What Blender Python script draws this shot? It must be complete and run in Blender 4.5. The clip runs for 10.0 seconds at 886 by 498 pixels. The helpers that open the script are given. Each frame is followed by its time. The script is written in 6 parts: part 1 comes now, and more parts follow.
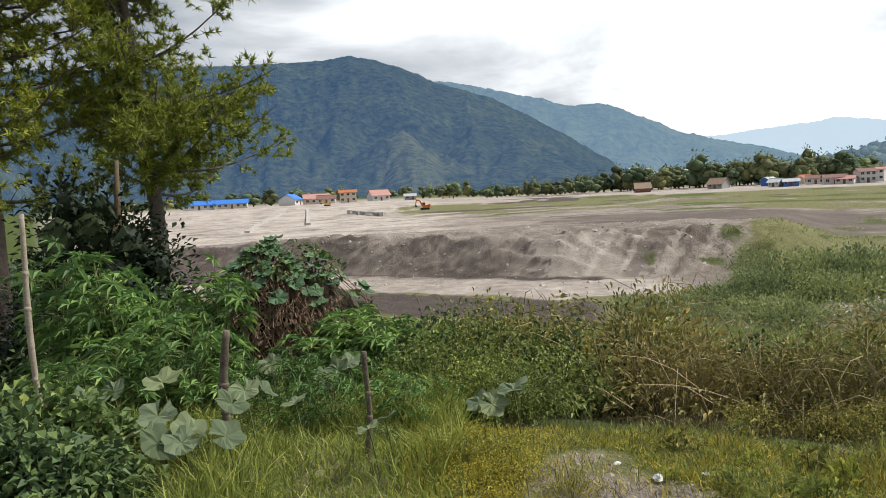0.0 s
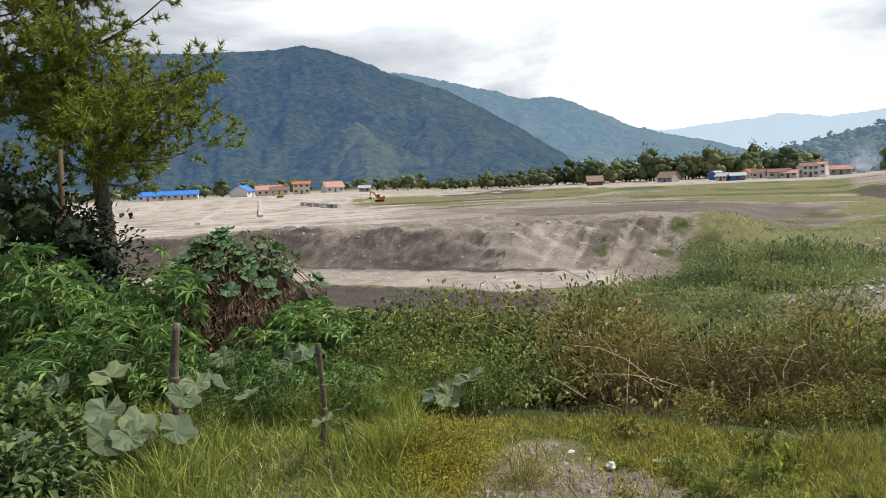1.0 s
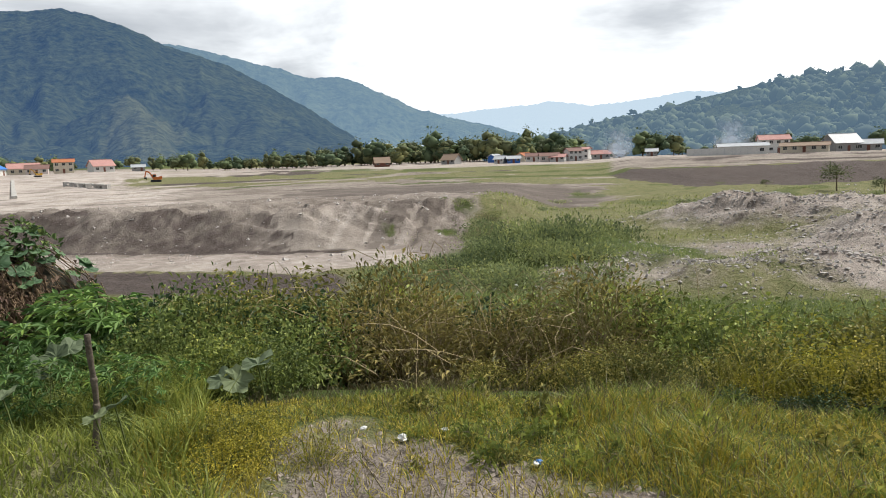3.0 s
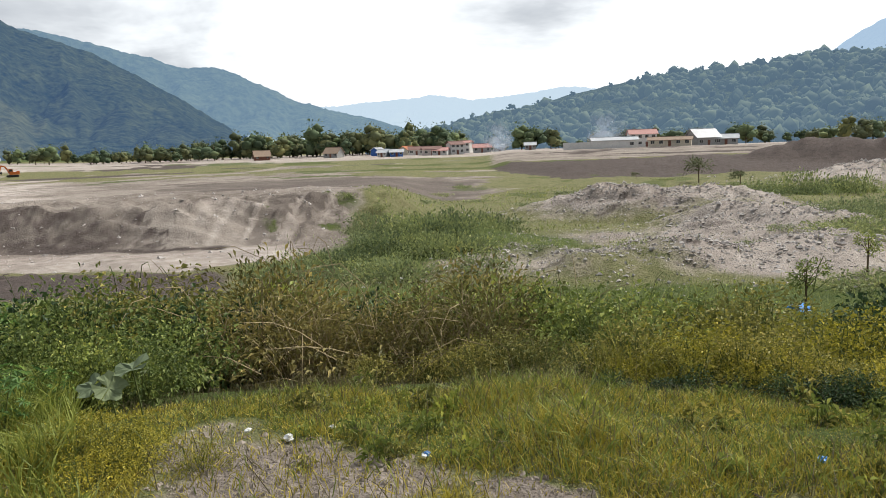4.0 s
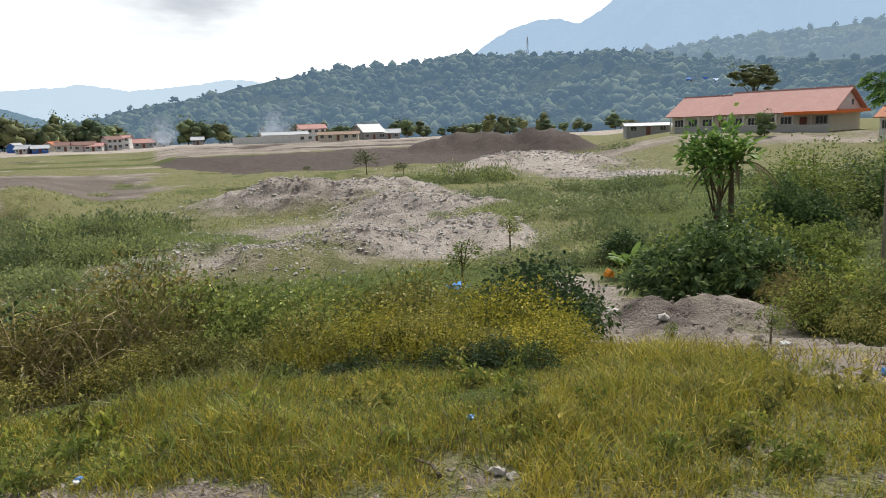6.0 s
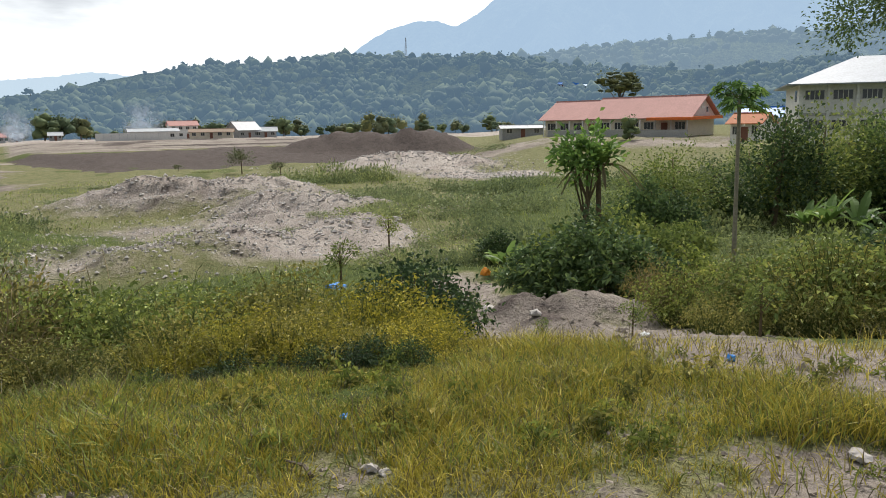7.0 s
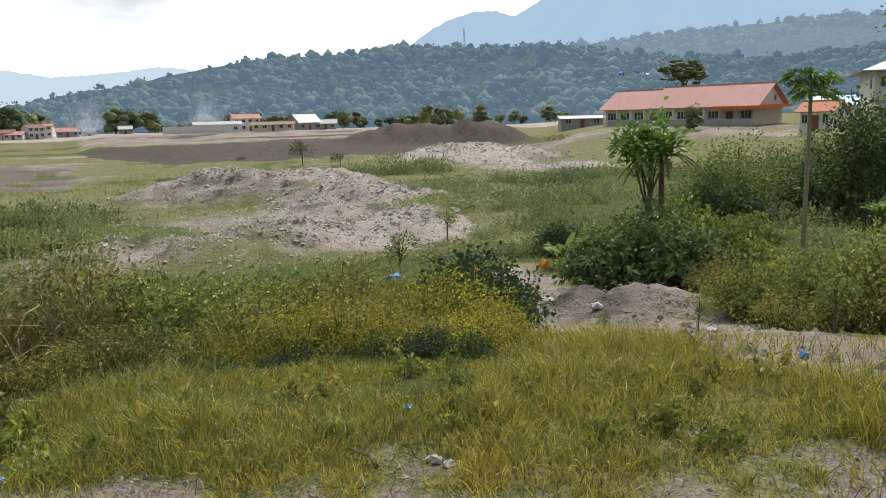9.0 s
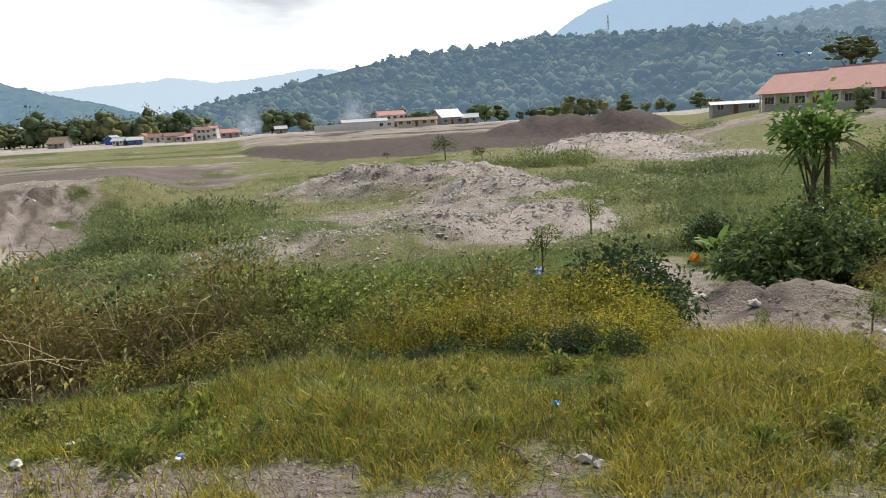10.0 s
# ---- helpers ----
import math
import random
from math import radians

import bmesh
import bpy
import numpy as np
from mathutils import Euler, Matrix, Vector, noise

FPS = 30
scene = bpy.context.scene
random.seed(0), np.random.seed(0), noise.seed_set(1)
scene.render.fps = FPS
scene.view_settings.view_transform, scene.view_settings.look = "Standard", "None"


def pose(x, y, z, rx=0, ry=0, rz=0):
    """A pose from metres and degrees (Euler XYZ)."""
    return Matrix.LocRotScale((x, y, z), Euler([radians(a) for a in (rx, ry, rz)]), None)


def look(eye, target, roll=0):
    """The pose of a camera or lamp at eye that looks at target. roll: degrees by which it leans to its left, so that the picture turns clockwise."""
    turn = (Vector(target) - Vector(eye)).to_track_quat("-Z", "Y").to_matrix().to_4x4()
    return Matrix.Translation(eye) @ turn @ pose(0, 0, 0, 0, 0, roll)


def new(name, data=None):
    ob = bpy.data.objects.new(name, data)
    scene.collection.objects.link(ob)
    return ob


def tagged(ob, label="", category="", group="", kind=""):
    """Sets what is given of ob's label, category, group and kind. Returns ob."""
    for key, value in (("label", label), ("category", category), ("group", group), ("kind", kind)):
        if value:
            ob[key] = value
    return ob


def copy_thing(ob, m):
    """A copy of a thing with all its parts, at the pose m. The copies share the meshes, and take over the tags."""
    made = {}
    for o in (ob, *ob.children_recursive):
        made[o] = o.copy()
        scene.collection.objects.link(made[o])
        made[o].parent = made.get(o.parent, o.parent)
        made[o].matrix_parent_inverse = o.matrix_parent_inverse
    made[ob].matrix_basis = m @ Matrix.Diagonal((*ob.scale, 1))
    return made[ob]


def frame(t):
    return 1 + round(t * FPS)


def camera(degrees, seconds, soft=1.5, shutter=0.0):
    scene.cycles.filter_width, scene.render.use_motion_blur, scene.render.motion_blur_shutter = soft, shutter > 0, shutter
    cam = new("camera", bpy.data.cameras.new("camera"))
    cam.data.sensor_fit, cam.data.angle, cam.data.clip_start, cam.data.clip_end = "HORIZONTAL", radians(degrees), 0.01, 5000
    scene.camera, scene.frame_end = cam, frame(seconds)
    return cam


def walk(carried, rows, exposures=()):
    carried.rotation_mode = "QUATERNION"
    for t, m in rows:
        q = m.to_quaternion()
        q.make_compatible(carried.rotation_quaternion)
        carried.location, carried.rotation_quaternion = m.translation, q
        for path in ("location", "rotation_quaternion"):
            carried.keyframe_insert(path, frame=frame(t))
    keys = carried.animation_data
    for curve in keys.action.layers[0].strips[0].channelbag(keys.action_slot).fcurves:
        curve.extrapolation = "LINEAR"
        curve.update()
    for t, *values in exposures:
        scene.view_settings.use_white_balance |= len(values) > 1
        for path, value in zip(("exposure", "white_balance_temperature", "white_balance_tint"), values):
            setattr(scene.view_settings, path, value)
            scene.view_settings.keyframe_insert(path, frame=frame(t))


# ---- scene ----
cam = camera(61.3, 10.0, soft=0.9, shutter=0.1)
PATH = (
    (0.0, 0.000, 0.000, 1.650, 85.629, 2.969, -0.227),
    (0.5, -0.002, -0.001, 1.650, 85.346, 2.877, -0.693),
    (1.0, -0.006, 0.013, 1.642, 84.857, 2.671, -3.698),
    (1.5, -0.010, 0.018, 1.640, 84.175, 2.322, -8.211),
    (2.0, -0.012, 0.019, 1.641, 83.710, 2.165, -10.580),
    (2.5, -0.014, 0.020, 1.637, 83.230, 1.973, -14.515),
    (3.0, -0.003, 0.035, 1.623, 82.765, 1.951, -19.778),
    (3.2, -0.002, 0.031, 1.625, 82.585, 1.917, -22.183),
    (4.3, -0.001, 0.031, 1.632, 81.858, 2.384, -30.047),
    (4.5, 0.009, 0.038, 1.626, 81.813, 2.976, -30.902),
    (5.0, 0.003, -0.012, 1.653, 81.410, 3.787, -35.602),
    (5.5, 0.047, -0.000, 1.624, 80.825, 2.632, -44.330),
    (6.0, 0.071, -0.031, 1.612, 80.772, 1.815, -53.255),
    (6.2, 0.034, -0.072, 1.624, 80.704, 1.668, -56.263),
    (7.3, 0.087, -0.081, 1.596, 80.594, 0.717, -63.003),
    (7.5, 0.084, -0.078, 1.594, 80.609, 0.741, -63.143),
    (8.0, 0.084, -0.072, 1.591, 80.465, 0.821, -62.899),
    (8.5, 0.091, -0.043, 1.592, 80.322, 0.941, -60.837),
    (9.0, 0.071, -0.040, 1.606, 79.990, 1.305, -58.007),
    (9.5, 0.051, -0.034, 1.618, 79.696, 2.051, -53.850),
    (10.0, 0.053, -0.007, 1.620, 79.852, 3.139, -47.367),
)
walk(cam, [(t, pose(*row)) for t, *row in PATH])
scene.view_settings.exposure = 0.5

# ---- light: bright overcast sky, weak wide sun behind the cloud ----
SUN_AZ, SUN_EL = 82.0, 52.0
world = bpy.data.worlds.new("world")
scene.world = world
world.use_nodes = True
wn, wl = world.node_tree.nodes, world.node_tree.links
wn.clear()


def wnode(kind, **props):
    n = wn.new(kind)
    for k, v in props.items():
        n.inputs[k].default_value = v
    return n


sky = wn.new("ShaderNodeTexSky")
sky.sky_type, sky.sun_disc = "NISHITA", False
sky.sun_elevation, sky.sun_rotation = radians(SUN_EL), radians(SUN_AZ)
coord = wn.new("ShaderNodeTexCoord")
squash = wn.new("ShaderNodeMapping")
squash.inputs["Scale"].default_value = (1.0, 1.0, 3.2)
clouds = wnode("ShaderNodeTexNoise", Scale=2.3, Detail=6.0, Roughness=0.55, Distortion=0.3)
wl.new(coord.outputs["Generated"], squash.inputs["Vector"])
wl.new(squash.outputs["Vector"], clouds.inputs["Vector"])
# the cloud thins towards the sun's side
sunward = wn.new("ShaderNodeVectorMath")
sunward.operation = "DOT_PRODUCT"
sunward.inputs[1].default_value = (math.sin(radians(52)), math.cos(radians(52)), 0.25)
wl.new(coord.outputs["Generated"], sunward.inputs[0])
lift = wn.new("ShaderNodeMath")
lift.operation = "MULTIPLY_ADD"
lift.inputs[1].default_value = 0.50
wl.new(sunward.outputs["Value"], lift.inputs[0])
wl.new(clouds.outputs["Fac"], lift.inputs[2])
ramp = wn.new("ShaderNodeValToRGB")
ramp.color_ramp.elements[0].position, ramp.color_ramp.elements[0].color = 0.66, (0.30, 0.325, 0.36, 1)
ramp.color_ramp.elements[1].position, ramp.color_ramp.elements[1].color = 0.94, (0.90, 0.93, 0.95, 1)
mid = ramp.color_ramp.elements.new(0.80)
mid.color = (0.50, 0.525, 0.555, 1)
wl.new(lift.outputs["Value"], ramp.inputs["Fac"])
bg_sky = wnode("ShaderNodeBackground", Strength=0.06)
bg_cloud = wnode("ShaderNodeBackground", Strength=1.0)
wl.new(sky.outputs["Color"], bg_sky.inputs["Color"])
wl.new(ramp.outputs["Color"], bg_cloud.inputs["Color"])
wmix = wnode("ShaderNodeMixShader", Fac=0.93)
wl.new(bg_sky.outputs[0], wmix.inputs[1])
wl.new(bg_cloud.outputs[0], wmix.inputs[2])
wout = wn.new("ShaderNodeOutputWorld")
wl.new(wmix.outputs[0], wout.inputs["Surface"])

sun = new("sun", bpy.data.lights.new("sun", "SUN"))
sun.data.energy, sun.data.angle, sun.data.color = 3.1, radians(10), (1.0, 0.955, 0.88)
sun.matrix_world = look((60 * math.sin(radians(SUN_AZ)), 60 * math.cos(radians(SUN_AZ)), 60 * math.tan(radians(SUN_EL))), (0, 0, 0))


# ---- materials ----
def material(name, rough=0.9, spec=0.2):
    m = bpy.data.materials.new(name)
    m.use_nodes = True
    b = m.node_tree.nodes["Principled BSDF"]
    b.inputs["Roughness"].default_value = rough
    b.inputs["Specular IOR Level"].default_value = spec
    return m, m.node_tree.nodes, m.node_tree.links, b


def nz(nodes, links, scale, detail=4.0, rough=0.55, vector=None):
    n = nodes.new("ShaderNodeTexNoise")
    n.inputs["Scale"].default_value, n.inputs["Detail"].default_value, n.inputs["Roughness"].default_value = scale, detail, rough
    if vector is None:
        vector = nodes.new("ShaderNodeTexCoord").outputs["Object"]
    links.new(vector, n.inputs["Vector"])
    return n.outputs["Fac"]


def rampnode(nodes, links, fac, *stops):
    r = nodes.new("ShaderNodeValToRGB")
    els = r.color_ramp.elements
    while len(els) < len(stops):
        els.new(0.5)
    for e, (p, c) in zip(els, stops):
        e.position, e.color = p, (*c, 1)
    links.new(fac, r.inputs["Fac"])
    return r.outputs["Color"]


def mixnode(nodes, links, fac, a, b, mode="MIX"):
    m = nodes.new("ShaderNodeMix")
    m.data_type, m.blend_type = "RGBA", mode
    for sock, v in ((m.inputs["Factor"], fac), (m.inputs["A"], a), (m.inputs["B"], b)):
        if isinstance(v, (int, float)):
            sock.default_value = v
        elif isinstance(v, tuple):
            sock.default_value = (*v, 1)
        else:
            links.new(v, sock)
    return m.outputs["Result"]


def bump(nodes, links, b, height, strength, distance):
    n = nodes.new("ShaderNodeBump")
    n.inputs["Strength"].default_value, n.inputs["Distance"].default_value = strength, distance
    links.new(height, n.inputs["Height"])
    links.new(n.outputs["Normal"], b.inputs["Normal"])


def plain(name, c1, c2, scale=6.0, rough=0.85, spec=0.25, metal=0.0, relief=0.0, distance=0.01):
    """A surface with two tones at two scales."""
    m, n, l, b = material(name, rough, spec)
    f = nz(n, l, scale, 6.0, 0.6)
    g = nz(n, l, scale * 7, 3.0)
    col = rampnode(n, l, f, (0.35, c1), (0.65, c2))
    col = mixnode(n, l, 0.35, col, rampnode(n, l, g, (0.3, tuple(v * 0.7 for v in c1)), (0.7, tuple(min(1, v * 1.25) for v in c2))))
    l.new(col, b.inputs["Base Color"])
    b.inputs["Metallic"].default_value = metal
    if relief:
        bump(n, l, b, g, relief, distance)
    return m


def leafy(name, dark, light, third=None, through_light=0.3, rough=0.55, patch=1.3):
    """Leaves: every leaf has its own tone, with light passing through."""
    m, n, l, b = material(name, rough, 0.25)
    geo = n.new("ShaderNodeNewGeometry")
    dark, light = ((c[0], c[1], c[2] * 1.3) for c in (dark, light))
    stops = [(0.0, tuple(0.6 * v for v in dark)), (0.3, dark), (0.8, light)] + ([(1.0, third)] if third else [(1.0, tuple(min(1, 1.25 * v) for v in light))])
    col = rampnode(n, l, geo.outputs["Random Per Island"], *stops)
    col = mixnode(n, l, 0.35, col, rampnode(n, l, nz(n, l, patch, 3.0), (0.3, tuple(v * 0.8 for v in dark)), (0.7, light)))
    info = n.new("ShaderNodeObjectInfo")
    own = rampnode(n, l, info.outputs["Random"], (0.0, (0.62, 0.66, 0.60)), (0.5, (1.0, 1.0, 1.0)), (1.0, (1.38, 1.28, 1.05)))
    col = mixnode(n, l, 1.0, col, own, "MULTIPLY")
    l.new(col, b.inputs["Base Color"])
    tr = n.new("ShaderNodeBsdfTranslucent")
    l.new(col, tr.inputs["Color"])
    mx = n.new("ShaderNodeMixShader")
    mx.inputs[0].default_value = through_light
    l.new(b.outputs[0], mx.inputs[1])
    l.new(tr.outputs[0], mx.inputs[2])
    l.new(mx.outputs[0], n["Material Output"].inputs["Surface"])
    return m


def distant(name, c1, c2, c3, haze_glow, amount, scale):
    """Far wooded slopes, with the bluish haze before them mixed in as emission."""
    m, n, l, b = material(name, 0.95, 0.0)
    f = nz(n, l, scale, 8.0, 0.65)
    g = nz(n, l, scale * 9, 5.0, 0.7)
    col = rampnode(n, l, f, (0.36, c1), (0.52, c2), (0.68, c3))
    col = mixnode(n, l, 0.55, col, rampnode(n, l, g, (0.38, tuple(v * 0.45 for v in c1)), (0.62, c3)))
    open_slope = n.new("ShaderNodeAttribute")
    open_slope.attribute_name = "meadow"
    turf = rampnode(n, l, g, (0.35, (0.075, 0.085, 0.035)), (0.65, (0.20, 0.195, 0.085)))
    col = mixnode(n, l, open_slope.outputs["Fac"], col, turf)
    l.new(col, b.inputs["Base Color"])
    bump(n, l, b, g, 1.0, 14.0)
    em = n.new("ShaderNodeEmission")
    em.inputs["Color"].default_value = (*haze_glow, 1)
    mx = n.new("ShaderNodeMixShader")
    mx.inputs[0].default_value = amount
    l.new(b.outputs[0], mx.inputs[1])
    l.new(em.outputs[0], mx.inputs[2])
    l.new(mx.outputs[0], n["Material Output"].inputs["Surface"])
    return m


def ground_material():
    m, n, l, b = material("ground_earth_and_grass", 0.95, 0.1)
    at = n.new("ShaderNodeAttribute")
    at.attribute_name = "zones"
    sep = n.new("ShaderNodeSeparateColor")
    l.new(at.outputs["Color"], sep.inputs["Color"])
    fine, mid, big = nz(n, l, 9.0, 5.0, 0.65), nz(n, l, 1.1, 6.0, 0.6), nz(n, l, 0.12, 5.0, 0.6)
    pale = rampnode(n, l, mid, (0.3, (0.13, 0.105, 0.086)), (0.5, (0.225, 0.185, 0.152)), (0.7, (0.35, 0.30, 0.255)))
    pale = mixnode(n, l, 0.35, pale, rampnode(n, l, fine, (0.35, (0.10, 0.08, 0.068)), (0.65, (0.40, 0.36, 0.32))))
    pale = mixnode(n, l, 0.3, pale, rampnode(n, l, big, (0.42, (0.13, 0.11, 0.095)), (0.58, (0.44, 0.39, 0.345))))
    bleached = rampnode(n, l, mid, (0.3, (0.30, 0.255, 0.222)), (0.5, (0.43, 0.375, 0.335)), (0.7, (0.55, 0.49, 0.445)))
    bleached = mixnode(n, l, 0.3, bleached, rampnode(n, l, big, (0.42, (0.26, 0.215, 0.18)), (0.58, (0.62, 0.56, 0.50))))
    pale = mixnode(n, l, at.outputs["Alpha"], pale, bleached)
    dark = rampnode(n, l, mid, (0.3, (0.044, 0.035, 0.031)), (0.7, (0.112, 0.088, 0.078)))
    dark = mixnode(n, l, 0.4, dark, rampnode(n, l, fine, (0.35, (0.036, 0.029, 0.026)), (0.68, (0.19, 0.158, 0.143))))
    grass = rampnode(n, l, mid, (0.3, (0.095, 0.11, 0.042)), (0.5, (0.165, 0.168, 0.072)), (0.72, (0.25, 0.222, 0.125)))
    grass = mixnode(n, l, 0.4, grass, rampnode(n, l, fine, (0.35, (0.06, 0.075, 0.03)), (0.65, (0.25, 0.22, 0.12))))
    weed = rampnode(n, l, mid, (0.3, (0.045, 0.065, 0.018)), (0.7, (0.10, 0.125, 0.032)))
    edge = mixnode(n, l, 0.5, rampnode(n, l, mid, (0.3, (0, 0, 0)), (0.7, (1, 1, 1))), rampnode(n, l, fine, (0.3, (0, 0, 0)), (0.7, (1, 1, 1))))

    def mask(chan):
        a = n.new("ShaderNodeMath")
        a.operation = "MULTIPLY_ADD"
        a.inputs[1].default_value, a.inputs[2].default_value = 3.4, -2.2
        l.new(chan, a.inputs[0])
        s = n.new("ShaderNodeMath")
        s.operation, s.use_clamp = "ADD", True
        l.new(a.outputs[0], s.inputs[0])
        l.new(edge, s.inputs[1])
        return s.outputs[0]

    col = mixnode(n, l, mask(sep.outputs["Red"]), grass, pale)
    col = mixnode(n, l, mask(sep.outputs["Green"]), col, dark)
    col = mixnode(n, l, mask(sep.outputs["Blue"]), col, weed)
    l.new(col, b.inputs["Base Color"])
    h = n.new("ShaderNodeMath")
    h.operation = "ADD"
    l.new(fine, h.inputs[0])
    l.new(mid, h.inputs[1])
    bump(n, l, b, h.outputs[0], 0.9, 0.12)
    return m


GROUND = ground_material()
# each slope carries its own bluish haze glow in the material
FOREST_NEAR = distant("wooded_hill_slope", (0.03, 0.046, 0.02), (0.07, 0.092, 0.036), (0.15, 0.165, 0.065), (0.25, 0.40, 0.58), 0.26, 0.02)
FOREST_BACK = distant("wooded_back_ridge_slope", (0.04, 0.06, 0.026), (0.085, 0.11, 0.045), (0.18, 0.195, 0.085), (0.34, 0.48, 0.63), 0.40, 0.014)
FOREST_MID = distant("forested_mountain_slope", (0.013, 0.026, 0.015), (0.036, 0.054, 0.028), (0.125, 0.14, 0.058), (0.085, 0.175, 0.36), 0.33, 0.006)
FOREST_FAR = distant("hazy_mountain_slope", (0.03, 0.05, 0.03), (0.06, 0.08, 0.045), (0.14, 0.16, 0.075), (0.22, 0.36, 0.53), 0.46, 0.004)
FOREST_PALE_HAZE = distant("haze_pale_mountain", (0.04, 0.05, 0.04), (0.06, 0.07, 0.05), (0.09, 0.10, 0.07), (0.50, 0.62, 0.73), 0.82, 0.003)
FOREST_BLUE_HAZE = distant("haze_blue_mountain", (0.04, 0.05, 0.04), (0.06, 0.07, 0.05), (0.12, 0.13, 0.09), (0.41, 0.56, 0.74), 0.70, 0.003)


# ---- mesh helpers ----
def quick_mesh(name, verts, faces, mat, smooth=False):
    """Verts (n, 3) and faces (m, k) as arrays, all faces with k corners."""
    me = bpy.data.meshes.new(name)
    verts, faces = np.asarray(verts, np.float32), np.asarray(faces, np.int32)
    k = faces.shape[1]
    me.vertices.add(len(verts))
    me.vertices.foreach_set("co", verts.ravel())
    me.loops.add(faces.size)
    me.loops.foreach_set("vertex_index", faces.ravel())
    me.polygons.add(len(faces))
    me.polygons.foreach_set("loop_start", np.arange(len(faces), dtype=np.int32) * k)
    me.polygons.foreach_set("loop_total", np.full(len(faces), k, np.int32))
    me.update(calc_edges=True)
    me.validate()
    me.materials.append(mat)
    if smooth:
        me.shade_smooth()
    else:
        me.shade_flat()
    return me


def smooth01(x):
    x = np.clip(x, 0, 1)
    return x * x * (3 - 2 * x)


def lattice(x, y, seed):
    """Value noise on the plane, as arrays."""
    xi, yi = np.floor(x).astype(np.int64), np.floor(y).astype(np.int64)
    fx, fy = smooth01(x - xi), smooth01(y - yi)

    def rnd(i, j):
        h = (i * 374761393 + j * 668265263 + seed * 974711) & 0x7FFFFFFF
        h = ((h ^ (h >> 13)) * 1274126177) & 0x7FFFFFFF
        return ((h ^ (h >> 16)) & 0xFFFF) / 65535.0

    a, b_, c, d = rnd(xi, yi), rnd(xi + 1, yi), rnd(xi, yi + 1), rnd(xi + 1, yi + 1)
    return (a * (1 - fx) + b_ * fx) * (1 - fy) + (c * (1 - fx) + d * fx) * fy


def fractal(x, y, seed, octaves=4, ridged=False):
    total, amp, norm = 0.0, 1.0, 0.0
    for o in range(octaves):
        v = lattice(x * 2 ** o, y * 2 ** o, seed + o)
        total = total + amp * ((1 - np.abs(2 * v - 1)) if ridged else v)
        norm += amp
        amp *= 0.5
    return total / norm


# ---- the ground: a road shoulder that falls to a wide, half-graded field ----
def rise(q):
    return np.interp(q, (0, 4, 5, 6, 8, 10, 15, 20, 30, 45, 80, 150, 300, 450, 900, 1600),
                     (0, 0, -0.12, -0.35, -1.0, -1.5, -2.4, -3.0, -3.45, -3.75, -3.95, -3.9, -3.6, -3.4, -2.6, -2.0))


def blob(x, y, az, r, half_across, half_deep, power=1.0, turn=0.0):
    """1 at a spot seen at az degrees and r metres, 0 outside its ellipse."""
    a = radians(az)
    dx, dy = x - r * math.sin(a), y - r * math.cos(a)
    a += radians(turn)
    across, deep = dx * math.cos(a) - dy * math.sin(a), dx * math.sin(a) + dy * math.cos(a)
    return smooth01(1.25 - np.hypot(across / half_across, deep / half_deep)) ** power


def platform(az):
    """Where the dark berm of the filled ground begins and ends."""
    return np.interp(az, (31, 33, 38, 49, 58, 62), (170, 138, 106, 113, 122, 130)), np.interp(az, (31, 38, 49, 58, 64), (175, 162, 184, 190, 150))


def bank_foot(az):
    return np.interp(az, (-25, -8, -4, 9, 16, 26, 30), (54, 51, 48, 42, 43, 47, 48))


